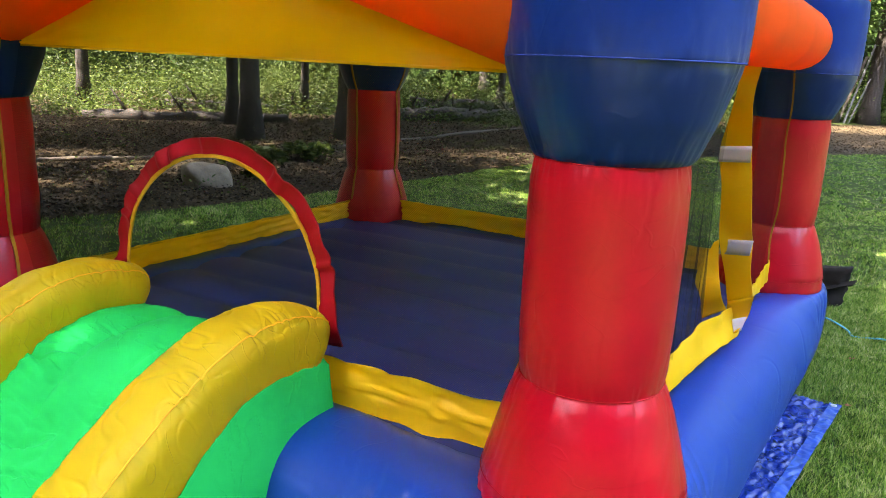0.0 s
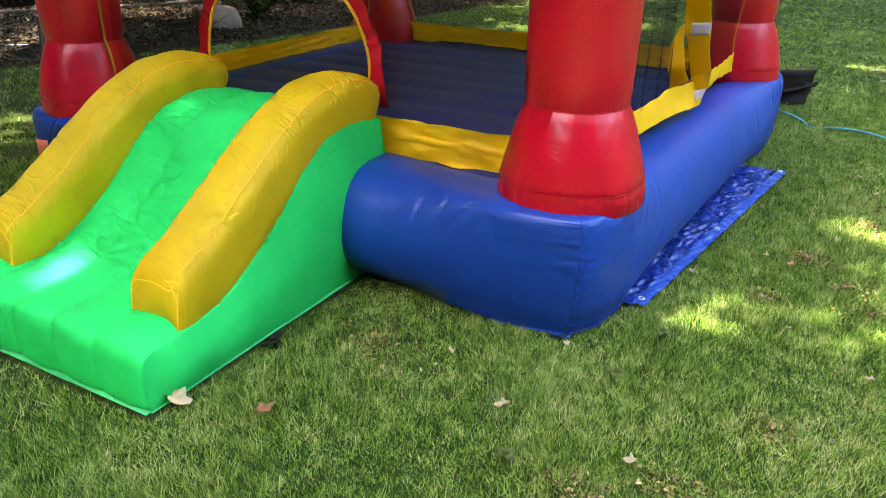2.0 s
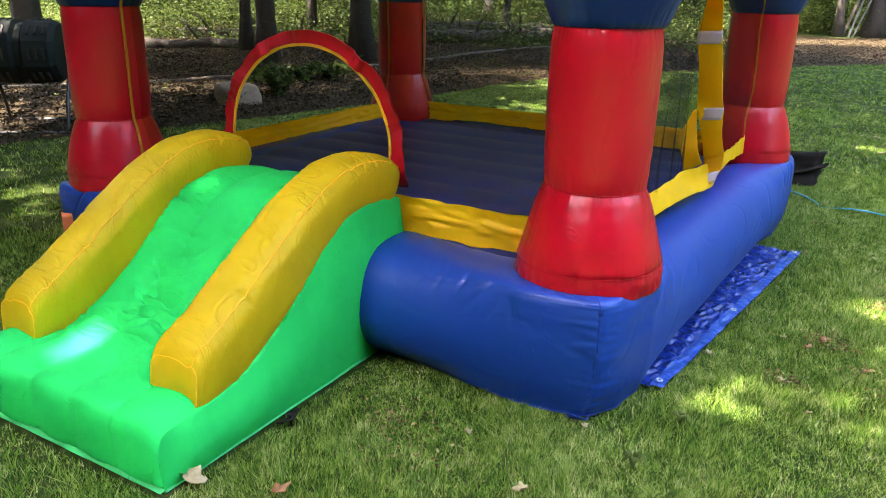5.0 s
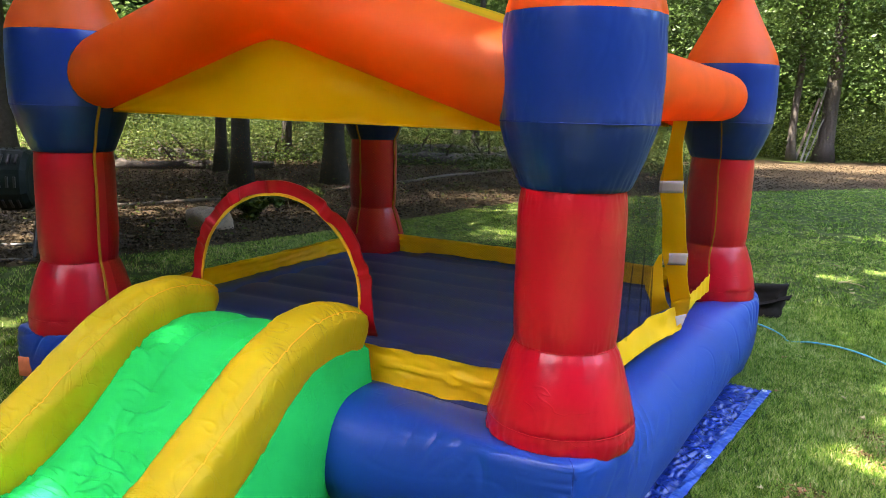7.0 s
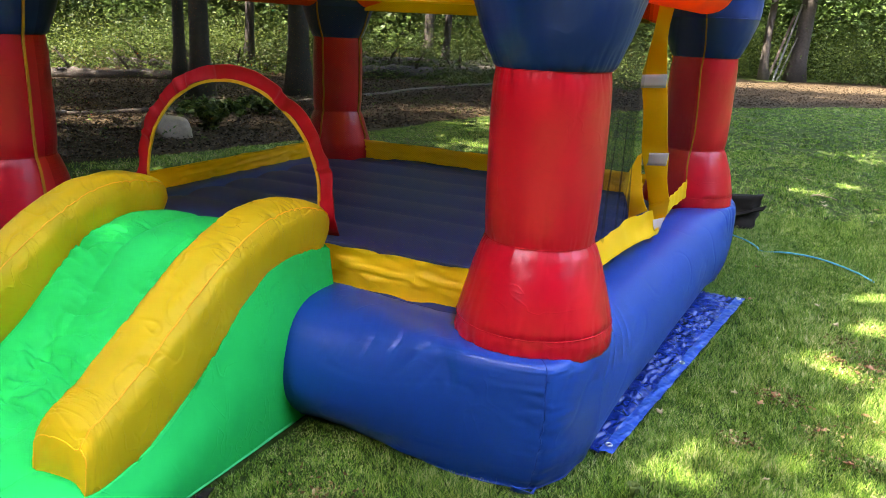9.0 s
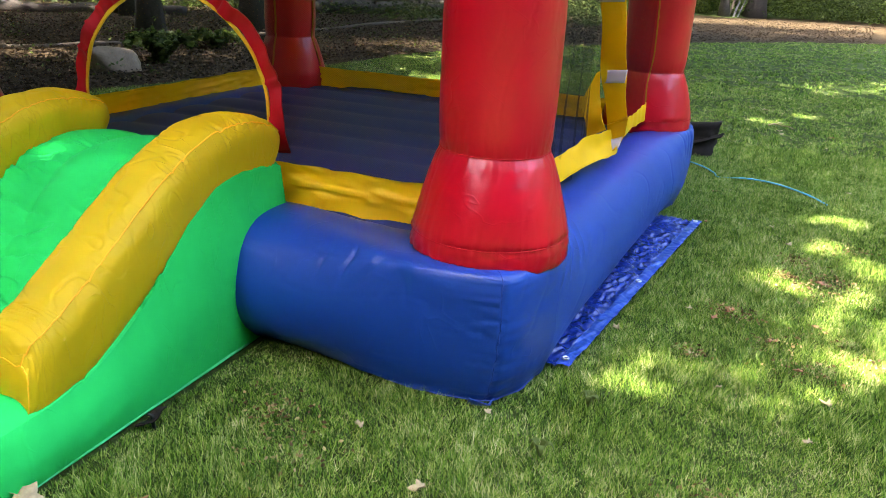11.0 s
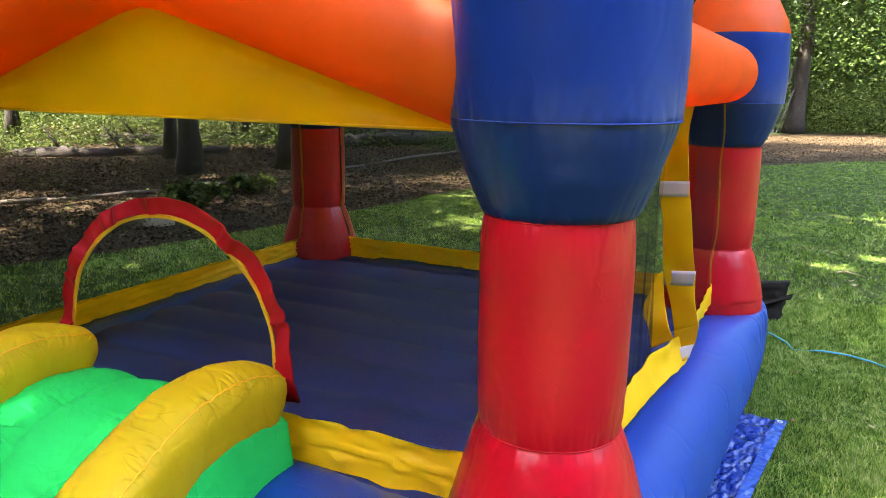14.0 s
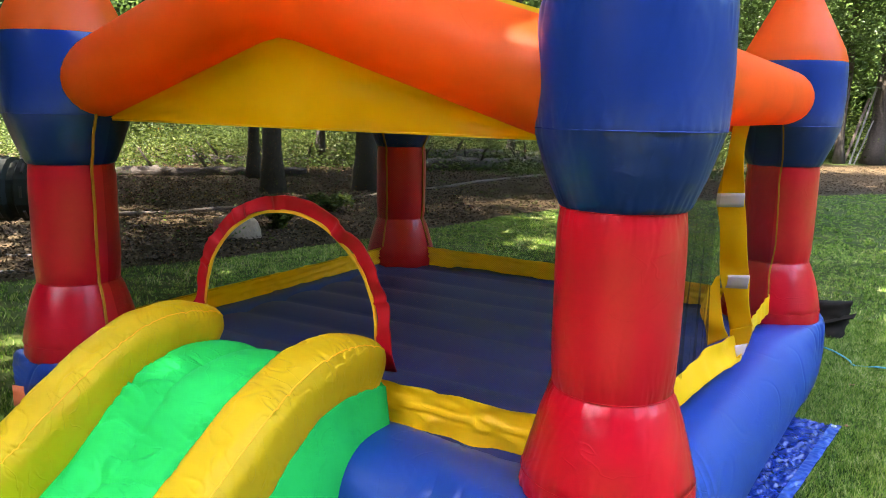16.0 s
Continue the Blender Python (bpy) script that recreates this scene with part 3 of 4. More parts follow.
net_panel((-0.07, 0.45), (-0.08, 1.47), 0.5, 1.62, fold=0.013)["label"] = "black safety netting hanging loose in folds"

# arch trim
po, pi = arch_pts(0.0, 0.272, 150), arch_pts(0.055, 0.272, 150)
part("arch_trim", ribbon([(p + q) / 2 + Vector((0, 0.012 * noise.noise(p * 11) + crease(p * 9, 0.014, 0.12), 0)) for p, q in zip(po, pi)], [(p - q) / 2 * (1 + 0.16 * noise.noise(p * 10)) + Vector((0, 0.01 * noise.noise(p * 8 + Vector((3, 0, 0))), 0)) for p, q in zip(po, pi)], 0.008, nacross=8, wave=0.02), RED_TRIM, house, "red cloth trim round the arched slide doorway")
po, pi = arch_pts(0.054, 0.267, 120), arch_pts(0.066, 0.267, 120)
part("arch_piping", ribbon([(p + q) / 2 for p, q in zip(po, pi)], [(p - q) / 2 * (1 + 0.35 * noise.noise(p * 14)) for p, q in zip(po, pi)], 0.007, nacross=2, wave=0.008), ARCH_TAPE, house)


# piping where the netting meets the pillars
def piping(i, az, z0=0.62, z1=1.6):
    x, y = PILLARS[i]
    prof = FLARE + SHAFT + BOWL + HEAD
    pts, half = [], []
    wd = 0.004 if i == 1 else 0.0055
    for k in range(30):
        z = z0 + (z1 - z0) * k / 29
        r = 0.2
        for (r0, a0), (r1, a1) in zip(prof, prof[1:]):
            if a0 <= z <= a1 and a1 > a0:
                r = r0 + (r1 - r0) * (z - a0) / (a1 - a0)
        a = radians(az) + 0.07 * noise.noise(Vector((z * 6, i + 0.5, az * 0.37)))
        pts.append((x + (r + 0.006) * math.cos(a), y + (r + 0.006) * math.sin(a), z))
        half.append((-math.sin(a) * wd, math.cos(a) * wd, 0))
    part("piping", ribbon(pts, half, 0.008, nacross=2, wave=0.004), YELLOW_DARK, house)


for i, az in ((3, -10), (3, 88), (2, -90), (2, 3), (1, -86), (1, 178), (0, 92), (0, 176)):
    piping(i, az)

# doorway strips with hook tape on the side
STRIP = [((-0.023, 1.5, 1.61), 0.034, 0.004), ((-0.037, 1.5, 1.494), 0.03, -0.001), ((-0.044, 1.51, 1.382), 0.044, 0.002), ((-0.048, 1.52, 1.276), 0.056, 0.004), ((-0.027, 1.52, 1.148), 0.054, 0.005), ((-0.016, 1.53, 1.006), 0.059, 0.007), ((-0.004, 1.54, 0.921), 0.058, 0.007), ((0.013, 1.55, 0.815), 0.048, 0.009), ((0.036, 1.56, 0.7), 0.046, 0.022)]


def strip(rows, twist, label=""):
    """A limp closing strip: centre, half width and drop of its near edge, row by row."""
    path = smooth_path([r[0] for r in rows], 7)
    wide = smooth_path([(r[1], twist * math.sin(2.3 * i), r[2]) for i, r in enumerate(rows)], 7)
    return part("door_strip", ribbon(path, wide, 0.004, nacross=6, wave=0.006), YELLOW, house, label)


strip(STRIP, 0.012, "yellow doorway closing strip")
strip([((-0.076, 1.535, 0.925), 0.008, 0.006), ((-0.09, 1.5, 0.8), 0.04, 0.018), ((-0.06, 1.47, 0.715), 0.041, 0.012), ((-0.042, 1.475, 0.648), 0.042, 0.026)], 0.01)
strip([((0.037, 1.555, 0.705), 0.047, 0.022), ((0.03, 1.585, 0.62), 0.04, 0.012), ((0.012, 1.56, 0.55), 0.032, 0.016)], 0.008)
st = smooth_path([(-0.09, 0.5, 0.665), (-0.077, 0.75, 0.664), (-0.061, 1.08, 0.656), (-0.044, 1.3, 0.67), (0.003, 1.55, 0.658), (0.033, 1.85, 0.671), (0.025, 2.2, 0.65), (0.018, 2.6, 0.652)], 16)
sl = smooth_path([(-0.05, 0.5, 0.57), (-0.044, 0.75, 0.566), (-0.014, 1.1, 0.57), (0.011, 1.38, 0.554), (0.028, 1.58, 0.539), (0.035, 1.85, 0.585), (0.03, 2.2, 0.575), (0.025, 2.55, 0.555)], 16)
part("skirt", ribbon([(p + q) / 2 + Vector((0, 0, 0.004 * noise.noise(p * 9))) for p, q in zip(st, sl)], [(p - q) / 2 * (1 + 0.12 * noise.noise(p * 7)) for p, q in zip(st, sl)], 0.005, nacross=12, wave=0.012), YELLOW, house, "crumpled yellow skirt fallen over the base")
for c, h, d in (((-0.047, 1.51, 1.268), (0.0565, 0.002, 0.004), (0, 0, 1)), ((-0.003, 1.528, 0.912), (0.0585, -0.01, 0.007), (0.12, 0, 1)), ((0.024, 1.563, 0.59), (0.037, 0.004, 0.014), (0.2, 0.3, 1))):
    c, h, d = Vector(c), Vector(h), Vector(d).normalized()
    part("hook_tape", ribbon([c + d * (0.06 * k / 4 - 0.03) for k in range(5)], [h] * 5, 0.0045, wave=0.002), VELCRO, house, "white hook tape patch")

# ---- slide ----
CHUTE = smooth_path([(0, 0.24, 0.66), (0, 0.17, 0.68), (0, 0.05, 0.69), (0, -0.12, 0.665), (0, -0.23, 0.61), (0, -0.35, 0.5), (0, -0.48, 0.385), (0, -0.65, 0.28), (0, -0.81, 0.238), (0, -0.95, 0.23), (0, -1.03, 0.222), (0, -1.056, 0.185), (0, -1.06, 0.12), (0, -1.058, 0.06), (0, -1.05, 0.0)], 36)
SX0, SX1 = -1.99, -0.955
rings = []
for p in CHUTE:
    row = []
    for k in range(101):
        f = k / 100
        x = SX0 + (SX1 - SX0) * f
        lobes = abs(math.sin(math.pi * f * 5)) ** 0.6
        z = p.z + (0.013 * lobes if p.z > 0.08 else 0.0) - 0.0
        y = p.y - (0.02 * lobes if p.y < -1.0 and p.z > 0.03 else 0)
        edge = min(f, 1 - f)
        z -= 0.026 * math.exp(-(edge / 0.03) ** 2) * min(1, max(0, (p.z - 0.1) / 0.08))
        row.append((x, y + 0.006 * noise.noise(Vector((x * 5, p.y * 5, 1))), z + 0.008 * noise.noise(Vector((x * 6, p.y * 9, 7))) + (crease(Vector((x * 3.8 + p.y * 2, p.y * 12, 4.3)), 0.022, 0.15) + crease(Vector((x * 5 - p.y * 3, p.y * 20, 9.7)), 0.015, 0.2) + crease(Vector((x * 6 + p.y * 7, p.y * 6 - x * 4, 2.1)), 0.008, 0.1)) * (p.y > -0.85) * (p.y < -0.04) * max(0, min(1, 0.6 + 2.5 * noise.noise(Vector((x * 3, p.y * 4, 30)))))))
    rings.append(row)
slide_top = part("slide_chute", loft(rings, closed_u=False), GREEN, house, "bright green slide chute")
for sx, sgn in ((SX1, 1), (SX0, -1)):
    rows = []
    for p in CHUTE:
        if p.z < 0.02:
            continue
        row = []
        for q in range(11):
            f = q / 10
            bulge = 0.03 * math.sin(math.pi * min(1, f * 1.02)) * min(1, max(0, (p.y + 1.06) / 0.12))
            yy = p.y if p.y > -1.05 else -1.05
            zz = (p.z - 0.024 * min(1, max(0, (p.z - 0.1) / 0.08))) * f
            row.append((sx + sgn * bulge + 0.004 * noise.noise(Vector((p.y * 7, f * 5, sgn))), p.y + (yy - p.y) * (1 - f), zz))
        rows.append(row)
    part("slide_side", loft(rows, closed_u=False), GREEN, house)
    part("hem", ribbon([(sx - sgn * 0.002, 0.0 - 1.05 * k / 20, 0.014) for k in range(21)], [(sgn * 0.01, 0, -0.005)] * 21, 0.003, nacross=1, wave=0.004), GREEN_HEM, house)
part("hem", ribbon([(SX0 + (SX1 - SX0) * k / 20, -1.053, 0.012) for k in range(21)], [(0, -0.016, -0.004)] * 21, 0.003, nacross=1, wave=0.004), GREEN_HEM, house)

RAIL = smooth_path([(0, 0.27, 0.655), (0, 0.2, 0.695), (0, 0.08, 0.726), (0, -0.075, 0.716), (0, -0.235, 0.655), (0, -0.39, 0.563), (0, -0.55, 0.455), (0, -0.7, 0.36), (0, -0.8, 0.318), (0, -0.885, 0.3)], 48)
RAIL_SEAM = radians(48)


def rail_frame(i):
    """The rail's way and the direction across its thickness; the foot ends in an upright face."""
    n = len(RAIL)
    d = (RAIL[min(i + 4, n - 1)] - RAIL[max(i - 4, 0)]).normalized()
    f = min(1.0, max(0.0, (i - (n - 104)) / 92))
    d = d.lerp(Vector((0, -1, 0.12)), f * f * (3 - 2 * f)).normalized()
    u = Vector((0, -d.z, d.y))
    return d, u if u.z > 0 else -u


def rail_point(i, a, xm, hw, x0):
    n = len(RAIL)
    p = RAIL[i]
    d, u = rail_frame(i)
    s = 1.0
    if i < 48:
        s = 0.5 + 0.5 * math.sin(math.pi / 2 * i / 48) ** 0.7
    c, sn = math.cos(a), math.sin(a)
    left = (n - 1 - i) / 2
    top = 0.118 * (1 - 0.5 * math.exp(-left / 4.5)) if sn > 0 else 0.14
    tap = 1 - 0.1 * math.exp(-left / 7)
    cx = math.copysign(abs(c) ** (0.7 if sn > 0 else 0.3), c) * hw * s * tap
    cu = math.copysign(abs(sn) ** 0.8, sn) * top * s
    v = i / 48
    near = math.exp(-((a - RAIL_SEAM) / 0.36) ** 2) + 0.25 * math.exp(-((a - radians(140)) / 0.35) ** 2)
    end = math.exp(-left / 14)
    # short gathers pulled in by the stitching, a few long soft folds, and a drift of the whole skin
    gate = max(0.0, min(1.0, 0.25 + 2.2 * noise.noise(Vector((v * 1.7, x0 * 3, 11)))))
    pk = 0.005 * noise.noise(Vector((a * 2, v * 2.2, x0 * 5)))
    pk += crease(Vector((a * 0.9 + 0.4 * noise.noise(Vector((v * 3, a, 2))), v * 6.5, x0 * 7.3)), 0.011, 0.26) * (near * gate + 0.9 * end)
    pk += crease(Vector((a * 1.3 + v * 1.1, v * 2.3, x0 * 9)), 0.0045, 0.08)
    return Vector((xm, p.y, p.z)) + Vector((cx * (1 + pk * 3), 0, 0)) + u * (cu + pk)


def rail(x0, x1):
    xm, hw = (x0 + x1) / 2, (x1 - x0) / 2
    rings = [[rail_point(i, 2 * math.pi * k / 160, xm, hw, x0) for k in range(160)] for i in range(len(RAIL))]
    ob = part("slide_rail", loft(rings, caps=True), RAIL_CLOTH, house, "yellow inflated slide rail")
    path = [rail_point(i, RAIL_SEAM, xm, hw * 1.004, x0) + Vector((0.001, 0, 0.001)) for i in range(28, len(RAIL), 2)]
    part("seam", tube(path, 0.0024, 5), THREAD, ob)
    foot = [rail_point(len(RAIL) - 1, a, xm, hw, x0) for a in [2 * math.pi * k / 80 for k in range(81)]]
    part("seam", tube(foot, 0.002, 5, up=Vector((0, 1, 0)), caps=False), THREAD, ob)
    return ob


rail(-1.188, -0.952)
rail(-2.005, -1.785)

# printed label on the base beside the front pillar
lab = ribbon([Vector((-2.8, -0.046, 0.24 + 0.1 * k / 3)) for k in range(4)], [Vector((0.045, 0.012, 0))] * 4, 0.003, nacross=1)
part("label_patch", lab, STICKER, house, "orange printed label patch")

bm = bmesh.new()
bmesh.ops.create_uvsphere(bm, u_segments=10, v_segments=6, radius=0.006)
spot = part("stain", bm, TUBE_STEEL, base)
spot.location = (0.062, 0.085, 0.403)
spot.scale = (0.5, 1, 1)

# ---- tarpaulin ----
tarp = thing("tarpaulin", "creased blue plastic tarpaulin spread under the bounce house", "tarp")
A, B = Vector((0.178, 0.35, 0)), Vector((0.452, 2.40, 0))


def tz(q):
    """Crumpled film: long thin crinkles that cross at two angles, over broader folds."""
    u, v = q.y + 0.4 * q.x, q.x - 0.3 * q.y
    z = 0.024 + 0.007 * noise.noise(Vector((u * 13, v * 62, 0.5))) + 0.006 * noise.noise(Vector((u * 55, v * 16 + u * 12, 3.5)))
    return z + crease(Vector((u * 9, v * 26, 8.0)), 0.007, 0.3) + 0.008 * abs(noise.noise(q * 6))


rows, hemrows = [], []
side = Vector(((B - A).y, -(B - A).x, 0)).normalized()
for k in range(301):
    p = A.lerp(B, k / 300)
    rows.append([(p - side * (0.05 + 0.5 * q / 80)).to_tuple()[:2] + (tz(p - side * (0.05 + 0.5 * q / 80)),) for q in range(81)])
    hemrows.append([(p - side * (0.052 * q / 8)).to_tuple()[:2] + (0.6 * tz(p - side * (0.052 * q / 8)) + 0.018,) for q in range(9)])
part("sheet", loft(rows, closed_u=False), TARP, tarp)
part("hem", loft(hemrows, closed_u=False), TARP_HEM, tarp, "lighter folded hem")
for f in (0.02, 0.45, 0.98):
    p = A.lerp(B, f) - side * 0.03
    part("grommet", tube([p + Vector((0.011 * math.cos(a), 0.011 * math.sin(a), 0.038)) for a in [2 * math.pi * k / 16 for k in range(17)]], 0.0035, 6, caps=False), METAL, tarp, "metal eyelet")

# ---- ground anchor beside the slide ----
anchor = thing("anchor_strap", "folded black webbing anchor strap with stake beside the slide", "strap", (-0.905, -0.55, 0))
part("webbing", ribbon(smooth_path([(0, 0.05, 0.03), (0.02, 0.01, 0.045), (0.03, -0.03, 0.035), (0.01, -0.055, 0.03), (0.0, -0.02, 0.02)], 5), [Vector((0.014, 0.006, 0.003))] * 21, 0.004, wave=0.006), BAG, anchor)
part("stake", tube([(0.03, -0.02, 0.0), (0.028, -0.022, 0.05), (0.02, -0.03, 0.056)], 0.006, 8, up=Vector((0, 1, 0))), PLASTIC, anchor)

# ---- storage bag and cord behind ----
bag = thing("storage_bag", "slumped black fabric storage bag lying on the lawn", "bag", (0.15, 4.42, 0))
rows = []
for j in range(15):
    f = j / 14
    z = 0.25 * f
    w = 0.19 * (1 - 0.12 * f)
    d = 0.17 * (1 - 0.7 * f)
    rows.append([(w * math.copysign(abs(math.cos(a)) ** 0.5, math.cos(a)) + 0.03 * noise.noise(Vector((a, f * 4, 0))) + 0.07 * f, d * math.copysign(abs(math.sin(a)) ** 0.5, math.sin(a)) + 0.03 * noise.noise(Vector((a * 2, f * 5, 3))), z + 0.03 * f * math.cos(a)) for a in [2 * math.pi * k / 28 for k in range(28)]])
part("bag_body", loft(rows, caps=True), BAG, bag)
part("bag_fold", ribbon([Vector((0.0 + 0.26 * k / 12, -0.16 + 0.09 * k / 12, 0.1 + 0.08 * k / 12)) for k in range(13)], [Vector((0.01, 0.02, 0.012))] * 13, 0.012, wave=0.015), BAG, bag)

hose = thing("blue_cord", "thin bright blue cord winding over the lawn", "cord")
hp = smooth_path([(0.12, 4.02, 0.03), (0.22, 3.92, 0.035), (0.33, 3.83, 0.03), (0.42, 3.72, 0.018), (0.45, 3.66, 0.006), (0.52, 3.67, 0.006), (0.62, 3.66, 0.022), (0.77, 3.62, 0.03), (0.92, 3.53, 0.03), (1.07, 3.39, 0.022), (1.16, 3.3, 0.004)], 8)
part("cord_run", tube(hp, 0.0058, 8), CORD, hose)

# ---- woods and lawn ----
def crown_points(c, rad, n, lumps, spread, squash=0.7, rs=1):
    """Leaf places: bunched round lumps that fill an uneven crown."""
    g = np.random.default_rng(rs)
    d = g.normal(size=(lumps, 3))
    d /= np.linalg.norm(d, axis=1)[:, None]
    L = d * (g.uniform(0.25, 1.0, lumps) ** 0.6)[:, None] * rad
    L[:, 2] *= squash
    k = g.integers(0, lumps, n)
    return np.array(c) + L[k] + g.normal(size=(n, 3)) * spread * g.uniform(0.5, 1.3, lumps)[k][:, None]


# crown holes at ten metres' height, placed to drop sun patches on chosen spots
SUN_HOLES = [(-2.63, -3.38, 0.08), (-2.24, -3.18, 0.08), (-2.28, -4.25, 0.11), (-2.66, -4.38, 0.12), (-1.9, -3.72, 0.22), (-2.4, 1.57, 0.1), (-1.8, 0.77, 0.08), (-1.9, -1.93, 0.06), (-2.0, -2.53, 0.08), (-4.63, -5.54, 0.075), (-2.0, 2.2, 0.05), (-1.3, -2.6, 0.2), (-1.6, -4.9, 0.14), (-1.7, -3.6, 0.25), (-1.75, -2.93, 0.16), (-2.82, -3.76, 0.05), (-2.2, 17.2, 0.4), (-0.6, 18.0, 0.5), (-4.0, 22.5, 0.5), (-1.98, -3.53, 0.2)]


def cut_sun_holes(P):
    """Leaves left after cutting the sun-patch holes, which run along the sunlight."""
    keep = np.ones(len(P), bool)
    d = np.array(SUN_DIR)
    for x, y, r in SUN_HOLES:
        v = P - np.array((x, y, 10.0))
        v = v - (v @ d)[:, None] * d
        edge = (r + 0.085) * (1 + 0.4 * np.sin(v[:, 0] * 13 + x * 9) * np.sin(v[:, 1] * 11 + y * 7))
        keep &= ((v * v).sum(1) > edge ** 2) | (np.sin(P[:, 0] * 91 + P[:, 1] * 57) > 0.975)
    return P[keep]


def trunk_mesh(x, y, r, h, lean=(0, 0), seed=0):
    path, rad = [], []
    for k in range(17):
        f = k / 16
        path.append((lean[0] * f + 0.12 * noise.noise(Vector((f * 3, seed, 0))), lean[1] * f + 0.12 * noise.noise(Vector((f * 3, seed, 5))), h * f))
        rad.append(r * (1.0 - 0.6 * f) + r * 0.55 * math.exp(-f * h / 0.35))
    bm = tube(path, rad, 14, up=Vector((0, 1, 0)))
    for v in bm.verts:
        a = math.atan2(v.co.y, v.co.x)
        v.co.x *= 1 + 0.06 * math.sin(a * 5 + seed + v.co.z)
        v.co.y *= 1 + 0.06 * math.sin(a * 7 + seed)
    return bm, path


def tree(x, y, r, h, crown_c, crown_r, n, leaf, spread=0.6, lumps=24, seed=0, lean=(0, 0), label="tall leafy tree at the edge of the lawn", squash=0.7, material=None):
    t = thing("tree", label, "tree", (x, y, 0), "trees of the woods")
    bm, path = trunk_mesh(x, y, r, h, lean, seed)
    part("trunk", bm, BARK, t)
    g = random.Random(seed)
    cc = Vector(crown_c) - Vector((x, y, 0))
    for k in range(6):
        p0 = Vector(path[8 + k])
        d = Vector((g.uniform(-1, 1), g.uniform(-1, 1), g.uniform(-0.1, 0.6)))
        p1 = cc + Vector((d.x * crown_r * 0.7, d.y * crown_r * 0.7, d.z * crown_r * 0.5))
        mid = p0.lerp(p1, 0.5) + Vector((0, 0, 0.3))
        pts = smooth_path([p0, mid, p1], 5)
        part("limb", tube(pts, [r * 0.32 * (1 - 0.85 * i / (len(pts) - 1)) for i in range(len(pts))], 7, up=Vector((0.3, 0.9, 0.2))), BARK, t)
    at = np.array((x, y, 0.0))
    leaves = cut_sun_holes(crown_points(tuple(cc), crown_r, n, lumps, spread, squash, seed + 11) + at) - at
    many_quads("crown", leaf_cloud(leaves, leaf), 4, material or LEAF, t)
    return t


# unseen trees added behind and beside the walk, set to shade house and lawn
SHADE = "unseen broad tree placed to shade the house and lawn"
tree(-7.6, -6.2, 0.26, 9.0, (-5.4, -3.2, 9.3), 4.4, 16000, 0.26, 0.5, 60, 1, (1.4, 1.6), SHADE, 0.45)
tree(-2.6, -8.4, 0.24, 9.5, (-4.7, -4.3, 10.0), 2.9, 11000, 0.26, 0.5, 54, 2, (-1.0, 2.4), SHADE, 0.45)
tree(2.6, -8.6, 0.2, 10.0, (-0.5, -3.9, 10.6), 3.3, 5600, 0.26, 0.4, 44, 9, (-1.6, 2.4), SHADE, 0.4)
tree(4.4, -1.6, 0.28, 10.0, (-1.0, -0.4, 11.3), 4.2, 10000, 0.28, 0.5, 60, 3, (-2.6, 0.3), SHADE, 0.4)
tree(7.5, 14.0, 0.25, 9.5, (-0.5, 9.8, 10.0), 5.0, 24000, 0.3, 0.6, 50, 4, (-2.0, -2.0), SHADE, 0.45)
tree(5.6, 7.5, 0.26, 10.0, (-1.6, 5.2, 11.0), 4.8, 25000, 0.3, 0.55, 50, 7, (-3.0, -0.4), SHADE, 0.4)
tree(7.6, 18.5, 0.26, 10.0, (-2.6, 14.2, 10.5), 5.2, 23000, 0.32, 0.6, 54, 8, (-4.0, -1.5), SHADE, 0.4)
tree(-11.2, 0.6, 0.3, 9.0, (-9.6, 2.0, 8.6), 4.6, 8000, 0.32, 0.6, 50, 5, (1.0, 0.8), SHADE, 0.5)
tree(-8.6, -2.6, 0.22, 8.0, (-6.9, 0.0, 9.3), 3.9, 10000, 0.3, 0.5, 50, 6, (0.6, 0.8), SHADE, 0.5)
# woods behind the house
for i, (x, y, r, h) in enumerate(((-12.5, 11.2, 0.13, 12), (-9.9, 9.1, 0.18, 13), (-14.0, 15.5, 0.09, 10), (-8.8, 10.7, 0.21, 14), (-13.2, 6.4, 0.25, 14), (-14.2, 27.0, 0.22, 14), (-17.0, 19.0, 0.14, 12), (-10.5, 21.0, 0.12, 12), (-19.0, 12.0, 0.16, 13), (-6.5, 26.0, 0.16, 12))):
    tree(x, y, r, h, (x - 0.4, y + 0.3, h * 0.78), 4.2, 6200 if y < 12 else 3200, 0.4, 0.7, 26, 20 + i, (0.3 * math.sin(i), 0.3 * math.cos(i)), "slim woodland tree with dark bark standing in leaf litter", 0.75)
# trees at the far end of the lawn
tree(-1.25, 30.0, 0.15, 10, (-1.5, 28.6, 6.4), 3.6, 9500, 0.18, 0.5, 30, 41, (0.1, 0), "slim tree with low leafy branches beyond the lawn", 0.95)
tree(-0.15, 30.6, 0.3, 12, (0.4, 28.4, 6.6), 3.7, 9500, 0.18, 0.5, 40, 42, (0.3, 0), "thick tree with low leafy branches beyond the lawn", 0.9)
tree(4.6, 33.0, 0.26, 12, (3.9, 30.5, 6.8), 4.0, 7500, 0.18, 0.5, 40, 43, (0.2, 0), "thick tree with low leafy branches beyond the lawn", 0.95)
tree(-4.4, 33.0, 0.2, 12, (-4.4, 32.0, 6.8), 4.4, 10140, 0.18, 0.5, 36, 44, (0.2, 0), "thick tree with low leafy branches beyond the lawn", 0.95)


